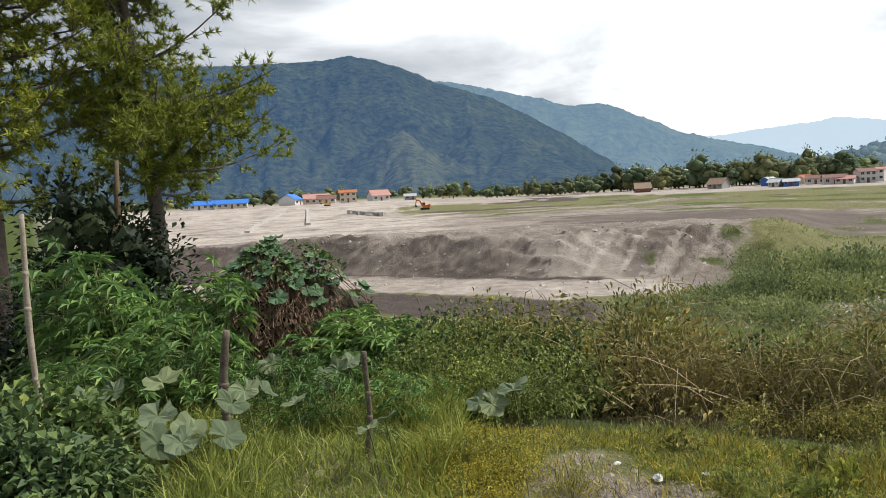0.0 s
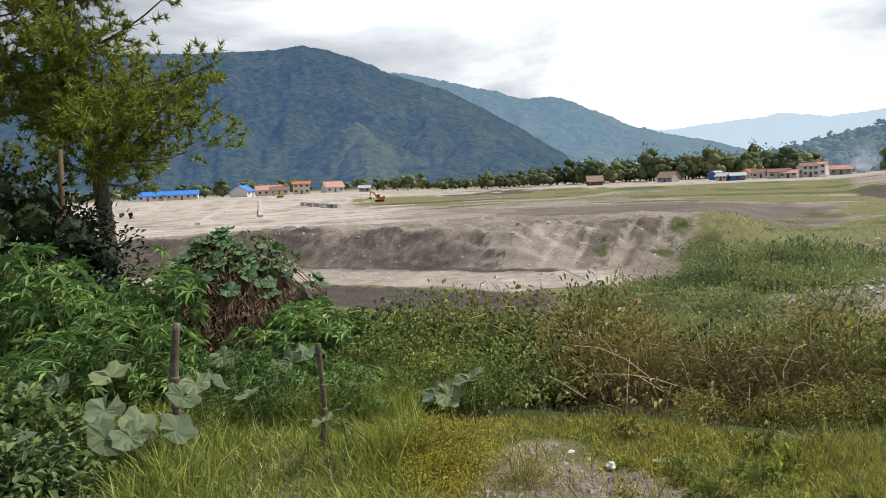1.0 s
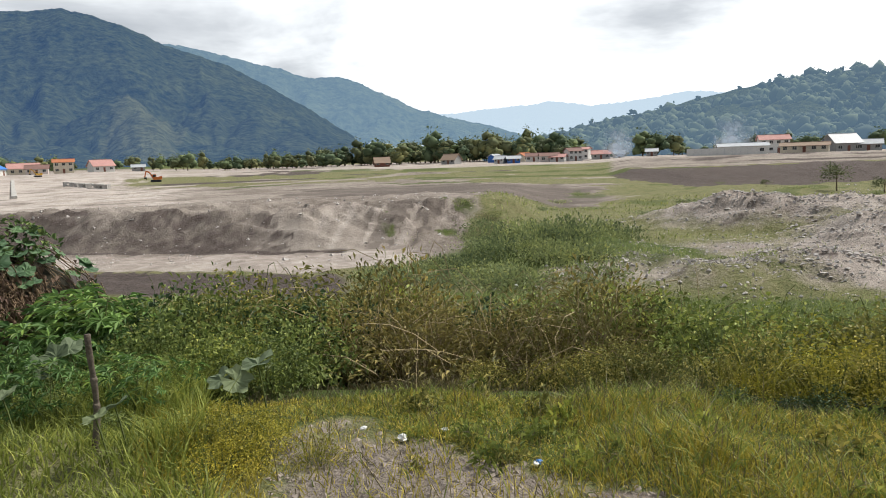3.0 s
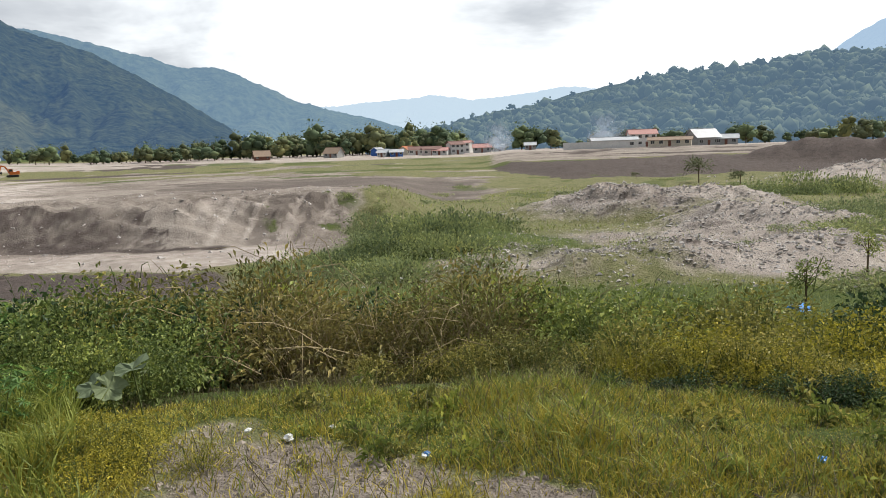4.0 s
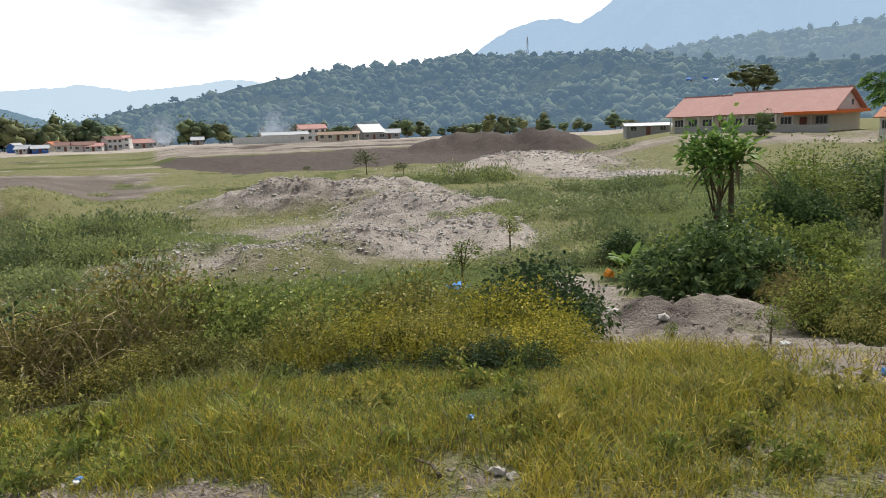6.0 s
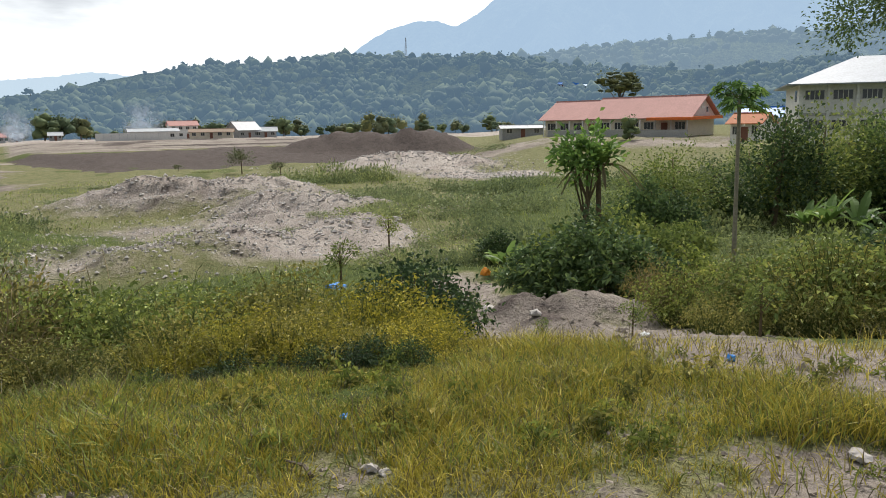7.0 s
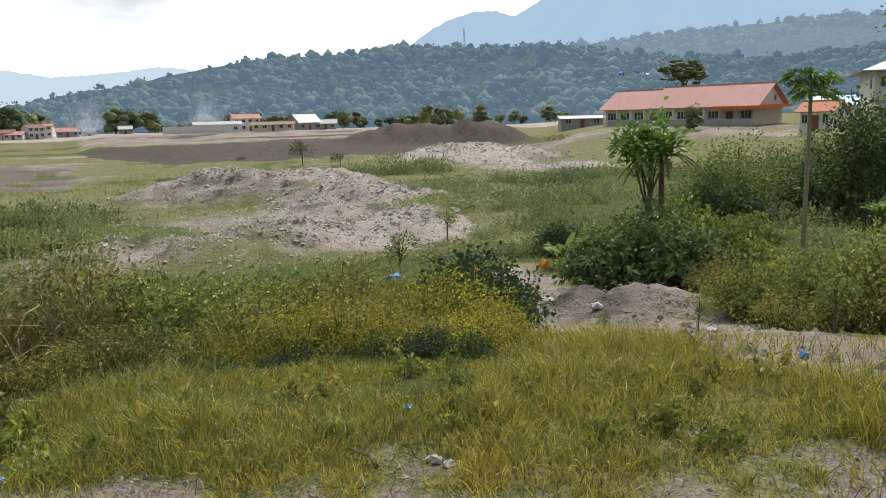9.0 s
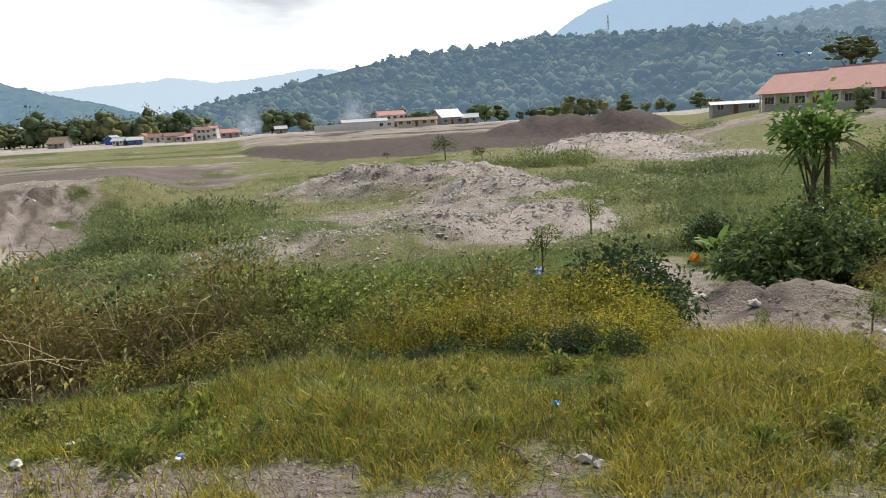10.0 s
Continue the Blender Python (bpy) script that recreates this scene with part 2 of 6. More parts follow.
def ground_z(x, y):
    x, y = np.asarray(x, float), np.asarray(y, float)
    r, az = np.hypot(x, y), np.degrees(np.arctan2(x, y))
    s = x * math.sin(radians(35)) + y * math.cos(radians(35))
    v = x * math.cos(radians(35)) - y * math.sin(radians(35))
    q = np.minimum(np.sqrt(np.maximum(s, 0) ** 2 + (0.7 * v) ** 2), np.maximum(s * 4 + 3, 0))
    z = rise(q)
    # the graded terrace behind its bank
    foot = bank_foot(az) + 2.5 * (fractal(x * 0.12, y * 0.12, 5) - 0.5)
    up = smooth01((r - foot) / 7.5) * smooth01((az + 40) / 12) * smooth01((29 - az) / 5.5)
    terrace = np.interp(r, (40, 56, 80, 140, 220), (-1.5, -1.62, -2.45, -3.5, -3.7))
    face = np.exp(-((r - foot - 4.5) / 4.5) ** 2)
    gully = (0.35 + 0.35 * smooth01((az - 7) / 5)) * (fractal(az * 1.3 - (r - foot) * 0.5, r * 0.12 + az * 0.1, 31, 4, True) - 0.62) * face
    z = z + up * np.maximum(terrace - z, 0) + up * gully * (r < 90)
    z = z - 0.35 * up * np.exp(-((r - foot - 0.6) / 0.7) ** 2) * smooth01((12 - az) / 4)
    z = z + 0.5 * up * blob(x, y, 6, 60, 30, 6) * fractal(x * 0.3, y * 0.3, 8, 3)
    # far land
    z = z + 2.3 * smooth01((r - 220) / 160) * smooth01((6 - az) / 12) * smooth01((az + 60) / 20)
    z = z + 3.0 * np.maximum(smooth01((r - 85) / 55) * smooth01((az - 63) / 8), smooth01((r - 56) / 30) * smooth01((az - 80) / 6))
    # rubble and soil heaps
    lump = fractal(x * 0.35, y * 0.35, 11, 4)
    z = z + 1.9 * blob(x, y, 44.5, 55, 11, 5.5) * (0.65 + 0.7 * lump)
    z = z + 1.2 * blob(x, y, 52.5, 46, 7, 6) * (0.5 + lump)
    z = z + 0.9 * blob(x, y, 55.5, 34, 3.2, 5) * (0.4 + lump)
    z = z + 0.7 * blob(x, y, 38.5, 29, 5.5, 4) * (0.2 + 1.4 * lump)
    z = z + 0.6 * blob(x, y, 49, 30, 3.5, 3) * (0.2 + 1.4 * lump)
    z = z + 2.0 * blob(x, y, 60.5, 98, 13, 10) * (0.4 + 1.1 * lump)
    z = z + 2.9 * blob(x, y, 57.0, 150, 17, 10, 0.7) * (0.45 + 1.0 * lump)
    z = z + 2.4 * blob(x, y, 62, 146, 8, 9, 0.8) * (0.5 + 0.9 * lump)
    z = z + 0.6 * blob(x, y, 48, 255, 75, 50) * (0.85 + 0.3 * lump)
    lo_ = platform(az)[0]
    z = z + 1.2 * smooth01((r - lo_ - 4) / 30) * smooth01((az - 31) / 3) * smooth01((66 - az) / 4) * (1 - smooth01((r - 330) / 100)) * (0.8 + 0.4 * lump)
    z = z + 1.0 * blob(x, y, 18, 200, 24, 12) * lump
    z = z + 0.9 * blob(x, y, 28.5, 36, 6, 8) * (0.6 + 0.6 * lump)
    z = z + 0.55 * blob(x, y, 70.2, 12.3, 1.25, 0.9) * (0.3 + 0.9 * fractal(x * 1.7, y * 1.7, 77, 3))
    z = z + 0.55 * blob(x, y, 76.0, 12.6, 1.2, 0.8) * (0.2 + 0.9 * fractal(x * 1.7, y * 1.7, 78, 3))
    z = z + 0.4 * blob(x, y, 71.5, 10.3, 0.9, 0.4) * (0.1 + 1.1 * fractal(x * 2.3, y * 2.3, 79, 3))
    # roughness at two scales
    ease = smooth01((r - 2.5) / 3)
    z = z + ease * 0.10 * (fractal(x * 0.9, y * 0.9, 21, 3) - 0.5) + 0.03 * (fractal(x * 5, y * 5, 23, 2) - 0.5)
    heap = smooth01((r - 22) / 8) * (1 - smooth01((r - 130) / 60))
    z = z + heap * 0.35 * (fractal(x * 0.6, y * 0.6, 27, 4) - 0.5)
    torn = np.maximum(up * np.exp(-((r - foot - 4) / 7) ** 2), np.maximum(np.maximum(blob(x, y, 44.5, 55, 12, 7), blob(x, y, 52.5, 46, 8, 7)), np.maximum(blob(x, y, 38.5, 29, 6, 5), blob(x, y, 55.5, 34, 3.5, 6))))
    return z + torn * 1.05 * (fractal(x * 0.8 + 0.5 * y, y * 0.55, 33, 4, True) - 0.6)


def zones(x, y):
    """How far the ground is bare and pale, dark (soil, painted heap shade), or weeds."""
    r, az = np.hypot(x, y), np.degrees(np.arctan2(x, y))
    s = x * math.sin(radians(35)) + y * math.cos(radians(35))
    wob = fractal(x * 0.22, y * 0.22, 41, 4) - 0.5
    wob2 = fractal(x * 2.1, y * 2.1, 43, 4) - 0.5
    foot = bank_foot(az)
    pale = np.zeros_like(r)
    dark = np.zeros_like(r)
    weed = np.zeros_like(r)

    def take(channel, m):
        np.maximum(channel, m, out=channel)

    site = smooth01((24.5 - az + 6 * wob) / 4) * smooth01((az + 34) / 8)
    take(pale, site * smooth01((r - foot + 10) / 3) * (1 - 0.9 * smooth01((r - 150 - 40 * wob) / 30) * smooth01((az + 4 + 8 * wob) / 4)))
    take(pale, 0.95 * smooth01((r - 260) / 40) * (1 - smooth01((r - 480) / 120)) * smooth01((az + 40) / 8) * smooth01((75 - az) / 6))
    # dark bank cut, dark line along its foot, soil laid on the terrace
    streak = fractal(az * 1.7 - (r - foot) * 0.55, r * 0.10 + az * 0.1, 91, 4)
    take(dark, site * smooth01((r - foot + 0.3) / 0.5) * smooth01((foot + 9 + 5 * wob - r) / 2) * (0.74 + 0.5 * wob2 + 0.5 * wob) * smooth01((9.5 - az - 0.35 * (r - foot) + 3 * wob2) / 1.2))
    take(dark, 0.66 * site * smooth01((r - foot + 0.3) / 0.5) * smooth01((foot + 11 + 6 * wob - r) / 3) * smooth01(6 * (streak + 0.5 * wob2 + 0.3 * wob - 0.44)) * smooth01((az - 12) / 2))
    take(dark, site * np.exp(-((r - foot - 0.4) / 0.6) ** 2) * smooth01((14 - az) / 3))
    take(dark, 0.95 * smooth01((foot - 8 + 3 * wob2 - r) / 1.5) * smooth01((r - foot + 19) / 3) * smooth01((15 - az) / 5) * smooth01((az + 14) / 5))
    wide = smooth01((36 - az + 10 * wob) / 6) * smooth01((az - 2 + 14 * wob) / 8)
    take(pale, wide * smooth01((r - 70) / 6) * smooth01((132 - r + 40 * wob) / 12))
    take(dark, 0.68 * wide * smooth01((r - 66) / 8) * smooth01((128 - r + 30 * wob) / 14))
    lanes = fractal(az * 0.16, np.log(r) * 11, 95, 4)
    lanes2 = fractal(az * 0.22 + 9, np.log(r) * 13, 97, 4)
    open_field = smooth01((r - 118) / 12) * smooth01((460 - r) / 60) * smooth01((az + 6) / 6) * smooth01((60 - az) / 6)
    take(pale, open_field * smooth01(12 * (lanes - 0.56)))
    take(dark, 0.9 * open_field * smooth01(12 * (lanes2 - 0.60)) * smooth01((r - 170) / 30))
    take(weed, 0.75 * open_field * smooth01(10 * (0.40 - lanes)))
    take(weed, 0.7 * smooth01((r - 52) / 6) * smooth01((125 - r) / 10) * smooth01((az - 26) / 4) * smooth01((62 - az) / 4) * smooth01(8 * (fractal(az * 0.5, np.log(r) * 8, 99, 4) - 0.52)))
    take(pale, 0.85 * np.exp(-((r - 175 - 3 * (az - 10)) / 7) ** 2) * smooth01((az - 2) / 4) * smooth01((48 - az) / 6))
    take(pale, 0.75 * smooth01((az - 60) / 4) * smooth01((r - 105) / 15) * smooth01((150 - r) / 20) * (1 + 1.5 * wob))
    lo_, hi_ = platform(az)
    berm = smooth01((az - 31) / 2) * smooth01((64 - az) / 2)
    take(pale, 0.9 * berm * smooth01((r - hi_ + 10 + 30 * wob) / 10) * smooth01((430 - r) / 40))
    take(dark, berm * smooth01((r - lo_ + 20 * wob) / 4) * smooth01((hi_ + 25 * wob - r) / 12))
    take(dark, 0.7 * berm * smooth01((r - hi_) / 10) * smooth01((300 - r) / 30) * smooth01(9 * (lanes2 - 0.54)))
    take(dark, np.maximum(blob(x, y, 57, 150, 19, 14, 0.4), blob(x, y, 62, 146, 10, 11, 0.4)))
    take(dark, 0.8 * blob(x, y, 18, 205, 26, 10, 0.6))
    take(dark, 0.7 * blob(x, y, 47, 49, 7, 2.5) * (0.6 + wob2))
    # rubble
    for spot in ((44.5, 55, 12.5, 7), (52.5, 46, 8, 7.5), (55.5, 34, 3.8, 6.5), (38.5, 29, 6.5, 5), (49, 30, 4, 3.5), (60.5, 98, 15, 13), (66, 84, 9, 10), (45, 40, 9, 6)):
        take(pale, blob(x, y, *spot, 0.6) * (1.0 + 1.6 * wob))
    # dark patches painted on the heaps' near faces as their shade
    for spot in ((44.5, 52, 12, 4), (52.5, 44, 7, 4), (38.5, 28, 6, 4), (49, 29, 4, 3)):
        take(dark, 0.75 * blob(x, y, *spot, 0.5) * smooth01(7 * (fractal(x * 0.7, y * 0.7, 47, 4) - 0.54)))
    # the bare shoulder, the trodden patch and the trail
    side = x * math.sin(radians(52)) + y * math.cos(radians(52))
    take(pale, smooth01((3.36 + 1.5 * wob2 - side) / 0.5) * 0.9 * np.where(az < -45, smooth01((-45 - az) / 15), smooth01((az - 1) / 8)))
    take(pale, 0.95 * np.maximum(blob(x, y, 10.5, 4.3, 0.45, 0.65), np.maximum(blob(x, y, 14.5, 3.8, 0.6, 0.55), blob(x, y, 20, 3.35, 0.8, 0.4))) * (0.85 + 1.6 * wob2))
    for spot in ((90, 5.75, 1.3, 0.85), (84.5, 6.3, 1.2, 0.9), (79, 7.6, 1.2, 1.0), (74, 10.4, 1.9, 1.9), (69, 12, 1.9, 2.4), (66, 15.5, 1.5, 3.5), (63.8, 20, 1.3, 4), (98, 5.4, 2.0, 0.7), (76.5, 12.5, 1.5, 1.2)):
        take(pale, 0.95 * blob(x, y, *spot, 0.5) * (1 + 0.8 * wob2))
    take(dark, 0.8 * np.maximum(blob(x, y, 70.2, 12.2, 1.4, 1.0), blob(x, y, 71.5, 10.3, 1.1, 0.6)) * (1 + wob2))
    # weeds
    take(weed, smooth01((s - 3.3 + 1.2 * wob2) / 0.8) * (1 - smooth01((r - 24) / 6)))
    take(weed, blob(x, y, 29.5, 37, 8, 11, 0.6) * (1.1 + wob))
    take(weed, blob(x, y, 54.5, 80, 9, 7, 0.6))
    take(weed, smooth01((az - 62 + 8 * wob) / 5) * smooth01((r - 12) / 4) * (1 - smooth01((r - 75) / 12)))
    take(weed, 0.8 * smooth01((r - 560) / 80))
    take(weed, 0.9 * smooth01((-az - 24) / 6) * smooth01((r - 10) / 4))
    weed *= 1 - np.clip(pale * 1.4 - 0.2, 0, 1) * (r < 30)
    bleach = np.zeros_like(r)
    take(bleach, smooth01((3 - az + 10 * wob) / 6) * smooth01((r - 62 + 20 * wob) / 10) * smooth01((420 - r) / 60) * smooth01(0.9 + 3 * wob))
    take(bleach, smooth01((r - foot + 9 + 3 * wob2) / 1.5) * smooth01((foot - 0.3 - r) / 1.0) * smooth01((19 - az) / 4) * (0.75 + wob2))
    take(bleach, 0.4 * site * smooth01((r - foot) / 1) * smooth01((foot + 10 - r) / 2) * smooth01(9 * (0.5 - streak)) * smooth01((az - 9.5) / 1.5))
    take(bleach, 0.6 * smooth01((r - 260) / 40) * smooth01((520 - r) / 60))
    for spot in ((44.5, 55, 12.5, 7), (52.5, 46, 8, 7.5), (55.5, 34, 3.8, 6.5), (38.5, 29, 6.5, 5), (49, 30, 4, 3.5)):
        take(bleach, 0.5 * blob(x, y, *spot, 0.6))
    take(weed, 0.8 * site * smooth01((r - foot) / 2) * smooth01((foot + 10 - r) / 2) * smooth01(9 * (fractal(x * 0.5, y * 0.5, 53, 4) - 0.58)) * smooth01((az - 13) / 3))
    take(bleach, 0.9 * np.maximum(blob(x, y, 60.5, 98, 15, 13), blob(x, y, 66, 84, 9, 10)))
    return np.clip(pale, 0, 1), np.clip(dark, 0, 1), np.clip(weed, 0, 1), np.clip(bleach, 0, 1)


def build_ground():
    azs = np.unique(np.concatenate([np.arange(-48, -24, 0.6), np.arange(-24, 98, 0.27), np.arange(98, 112, 0.6), np.arange(112, 311, 4.0)]))
    rs = np.concatenate([[0.01, 0.4], np.geomspace(1.2, 33, 110), np.geomspace(33.3, 62, 84), np.geomspace(63, 200, 70), np.geomspace(204, 4200, 46)])
    A, Rr = np.meshgrid(np.radians(azs), rs)
    X, Y = Rr * np.sin(A), Rr * np.cos(A)
    Z = ground_z(X, Y)
    n, m = A.shape
    idx = np.arange(n * m).reshape(n, m)
    nxt = np.roll(idx, -1, axis=1)
    faces = np.stack([idx[:-1], idx[1:], nxt[1:], nxt[:-1]], -1).reshape(-1, 4)
    verts = np.stack([X, Y, Z], -1).reshape(-1, 3)
    me = quick_mesh("ground", verts, faces, GROUND, True)
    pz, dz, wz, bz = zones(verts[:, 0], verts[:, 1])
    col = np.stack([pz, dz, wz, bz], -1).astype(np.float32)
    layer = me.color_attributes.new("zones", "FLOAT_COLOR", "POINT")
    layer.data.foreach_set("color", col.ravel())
    ob = new("ground", me)
    return tagged(ob, "uneven earth and grass field below a gravel road shoulder", "ground", kind="structure")


build_ground()


def at(az, r, dz=0.0):
    x, y = r * math.sin(radians(az)), r * math.cos(radians(az))
    return Vector((x, y, float(ground_z(x, y)) + dz))


# ---- mountains: ridges with spurs and gullies ----
def range_mesh(name, crest, foot_r, crest_r, mat, spur, seed, label, rows=60, step=0.10, back=0.5, foot_z=-3.0, knolls=(), jag=0.12, bow=1.15):
    """crest: (az, elevation in degrees) along the skyline, seen from the roadside."""
    caz = [c[0] for c in crest]
    az = np.arange(caz[0], caz[-1] + 0.01, step)
    el = np.interp(az, caz, [c[1] for c in crest])
    el = el + 0.16 * (fractal(az * 1.1, az * 0 + seed, seed, 4) - 0.5) + jag * (fractal(az * 6, az * 0, seed + 3, 3) - 0.5) + 0.8 * jag * np.maximum(fractal(az * 3, az * 0, seed + 5, 2) - 0.6, 0) * 2.5
    f = np.concatenate([np.linspace(0, 1, rows), np.linspace(1.15, 1.15 + back, 5)])
    F, A = np.meshgrid(f, az, indexing="ij")
    EL = np.broadcast_to(el, F.shape)
    foot = foot_r + 0.18 * (crest_r - foot_r) * (fractal(A * 0.12, A * 0, seed + 9, 3) - 0.5)
    Rr = foot + (crest_r - foot) * F
    top = crest_r * np.tan(np.radians(EL)) + 1.65 - foot_z
    lean = np.where(F <= 1, F ** bow, 1 - 0.9 * (F - 1))
    reach = crest_r - foot_r
    across, down = np.radians(A) * crest_r, Rr + 0.25 * reach * (fractal(A * 0.2, F * 2, seed + 40, 3) - 0.5)
    bent = across + 0.22 * reach * (fractal(A * 0.15, F * 1.7, seed + 30, 3) - 0.5)
    cut = fractal(bent / (0.26 * reach), down / (0.5 * reach), seed + 20, 4, True) - 0.6
    cut = cut + 0.12 * (fractal(across / (0.08 * reach), down / (0.12 * reach), seed + 25, 4) - 0.5)
    room = np.clip(F, 0, 1) * np.clip(1 - F, 0, 1) * 4
    H = top * lean + top * spur * cut * room
    X, Y = Rr * np.sin(np.radians(A)), Rr * np.cos(np.radians(A))
    Z = foot_z + np.maximum(H, -1)
    turf = np.clip(2.5 * (fractal(across / (0.16 * reach), down / (0.2 * reach), seed + 50, 4) - 0.66), 0, 0.6)
    cones = []
    for k_az, k_el, k_r, k_across, k_deep, k_turf in knolls:
        ka = np.radians(A - k_az)
        u_, v_ = Rr * np.sin(ka), Rr * np.cos(ka) - k_r
        Z = foot_z + (Z - foot_z) * (1 - 0.35 * np.exp(-(u_ / (1.1 * k_across)) ** 2 - ((v_ + 0.3 * k_deep) / (0.5 * k_deep)) ** 2))
        u_ = u_ + 0.25 * k_across * (fractal(A * 0.9, F * 6, seed + 60, 3) - 0.5)
        peak = k_r * math.tan(radians(k_el)) + 1.65
        cones.append((peak * (1 - np.sqrt((u_ / k_across) ** 2 + (v_ / k_deep) ** 2 + 0.004)) + 0.12 * peak * (fractal(A * 1.5, F * 9, seed + 70, 4) - 0.5), 0.15 * peak, k_turf))
    for cone, blend, k_turf in cones:
        turf = np.where(cone > Z, np.maximum(turf, k_turf * smooth01((cone - Z) / blend)), turf)
        Z = np.maximum(Z, cone)
    n, m = F.shape
    idx = np.arange(n * m).reshape(n, m)
    faces = np.stack([idx[:-1, :-1], idx[1:, :-1], idx[1:, 1:], idx[:-1, 1:]], -1).reshape(-1, 4)
    me = quick_mesh(name, np.stack([X, Y, Z], -1).reshape(-1, 3), faces, mat, True)
    layer = me.attributes.new("meadow", "FLOAT", "POINT")
    layer.data.foreach_set("value", turf.astype(np.float32).ravel())
    return tagged(new(name, me), label, "mountain", kind="structure")


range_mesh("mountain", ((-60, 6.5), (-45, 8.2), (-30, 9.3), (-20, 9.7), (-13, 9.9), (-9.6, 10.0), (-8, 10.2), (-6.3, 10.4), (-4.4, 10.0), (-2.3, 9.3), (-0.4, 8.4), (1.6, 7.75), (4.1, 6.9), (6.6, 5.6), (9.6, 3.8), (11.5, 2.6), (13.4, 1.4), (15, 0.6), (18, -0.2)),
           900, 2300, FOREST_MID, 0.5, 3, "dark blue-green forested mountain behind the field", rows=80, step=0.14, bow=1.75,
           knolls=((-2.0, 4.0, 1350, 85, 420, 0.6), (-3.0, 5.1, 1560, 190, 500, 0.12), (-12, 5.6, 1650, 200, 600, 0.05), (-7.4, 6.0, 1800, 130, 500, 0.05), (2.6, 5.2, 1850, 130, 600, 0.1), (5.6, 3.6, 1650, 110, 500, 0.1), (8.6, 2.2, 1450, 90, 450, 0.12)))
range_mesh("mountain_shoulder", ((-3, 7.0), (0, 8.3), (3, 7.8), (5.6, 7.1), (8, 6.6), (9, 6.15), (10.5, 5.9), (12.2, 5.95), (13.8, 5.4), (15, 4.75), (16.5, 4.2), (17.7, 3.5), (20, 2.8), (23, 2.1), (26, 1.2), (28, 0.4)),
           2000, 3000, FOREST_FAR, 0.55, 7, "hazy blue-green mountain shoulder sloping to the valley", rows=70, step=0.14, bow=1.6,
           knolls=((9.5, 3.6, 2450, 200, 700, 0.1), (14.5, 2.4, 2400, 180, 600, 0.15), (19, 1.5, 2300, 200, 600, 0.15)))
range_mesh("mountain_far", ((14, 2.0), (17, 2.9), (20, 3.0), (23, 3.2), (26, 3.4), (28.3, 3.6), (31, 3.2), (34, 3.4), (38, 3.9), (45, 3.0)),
           3300, 4200, FOREST_PALE_HAZE, 0.2, 12, "pale blue mountain range at the valley's end", step=0.2)
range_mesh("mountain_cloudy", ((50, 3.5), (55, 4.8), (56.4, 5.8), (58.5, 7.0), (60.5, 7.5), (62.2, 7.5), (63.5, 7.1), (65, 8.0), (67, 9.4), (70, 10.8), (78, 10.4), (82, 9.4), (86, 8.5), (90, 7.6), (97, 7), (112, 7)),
           3000, 4200, FOREST_BLUE_HAZE, 0.45, 15, "blue mountain under low cloud", step=0.2)
HILL = ((24, 0.2), (27, 0.9), (30, 1.6), (33, 2.3), (35.5, 2.6), (38, 3.2), (41, 3.8), (44, 4.3), (48, 4.6), (52, 4.75), (55, 5.1), (58, 4.9), (62, 5.0), (66, 4.9), (69, 4.6), (72, 4.1), (76, 3.7), (82, 3.6), (90, 3.9), (98, 4.2), (112, 4.2))
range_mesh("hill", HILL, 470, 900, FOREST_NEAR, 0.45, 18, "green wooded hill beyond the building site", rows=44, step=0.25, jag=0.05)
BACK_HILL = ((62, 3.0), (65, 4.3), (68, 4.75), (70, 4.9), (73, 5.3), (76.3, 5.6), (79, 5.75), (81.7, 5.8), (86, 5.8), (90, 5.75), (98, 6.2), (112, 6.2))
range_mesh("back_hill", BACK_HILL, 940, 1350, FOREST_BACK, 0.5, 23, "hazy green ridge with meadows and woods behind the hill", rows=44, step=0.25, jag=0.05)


# ---- plants: leaf and twig building ----
rng = np.random.default_rng(7)


def unit(v):
    return v / np.maximum(np.linalg.norm(v, axis=-1, keepdims=True), 1e-9)


def leaf_soup(base, way, length, width, fold=0.25, droop=0.15):
    """One folded leaf for each base point: four corners, two triangles."""
    base, way = np.asarray(base, float), unit(np.asarray(way, float))
    n = len(base)
    length, width = np.broadcast_to(length, n)[:, None], np.broadcast_to(width, n)[:, None]
    side = unit(np.cross(way, np.array([0, 0, 1.0]) + 0.35 * rng.normal(size=(n, 3))))
    up = np.cross(side, way)
    middle = base + way * length * 0.45
    tip = base + way * length - np.array([0, 0, 1.0]) * length * droop
    v = np.stack([base, middle + side * width / 2 + up * width * fold, tip, middle - side * width / 2 + up * width * fold], 1)
    k = np.arange(n)[:, None] * 4
    f = np.concatenate([k + [0, 1, 2], k + [0, 2, 3]], 1).reshape(-1, 3)
    return v.reshape(-1, 3), f


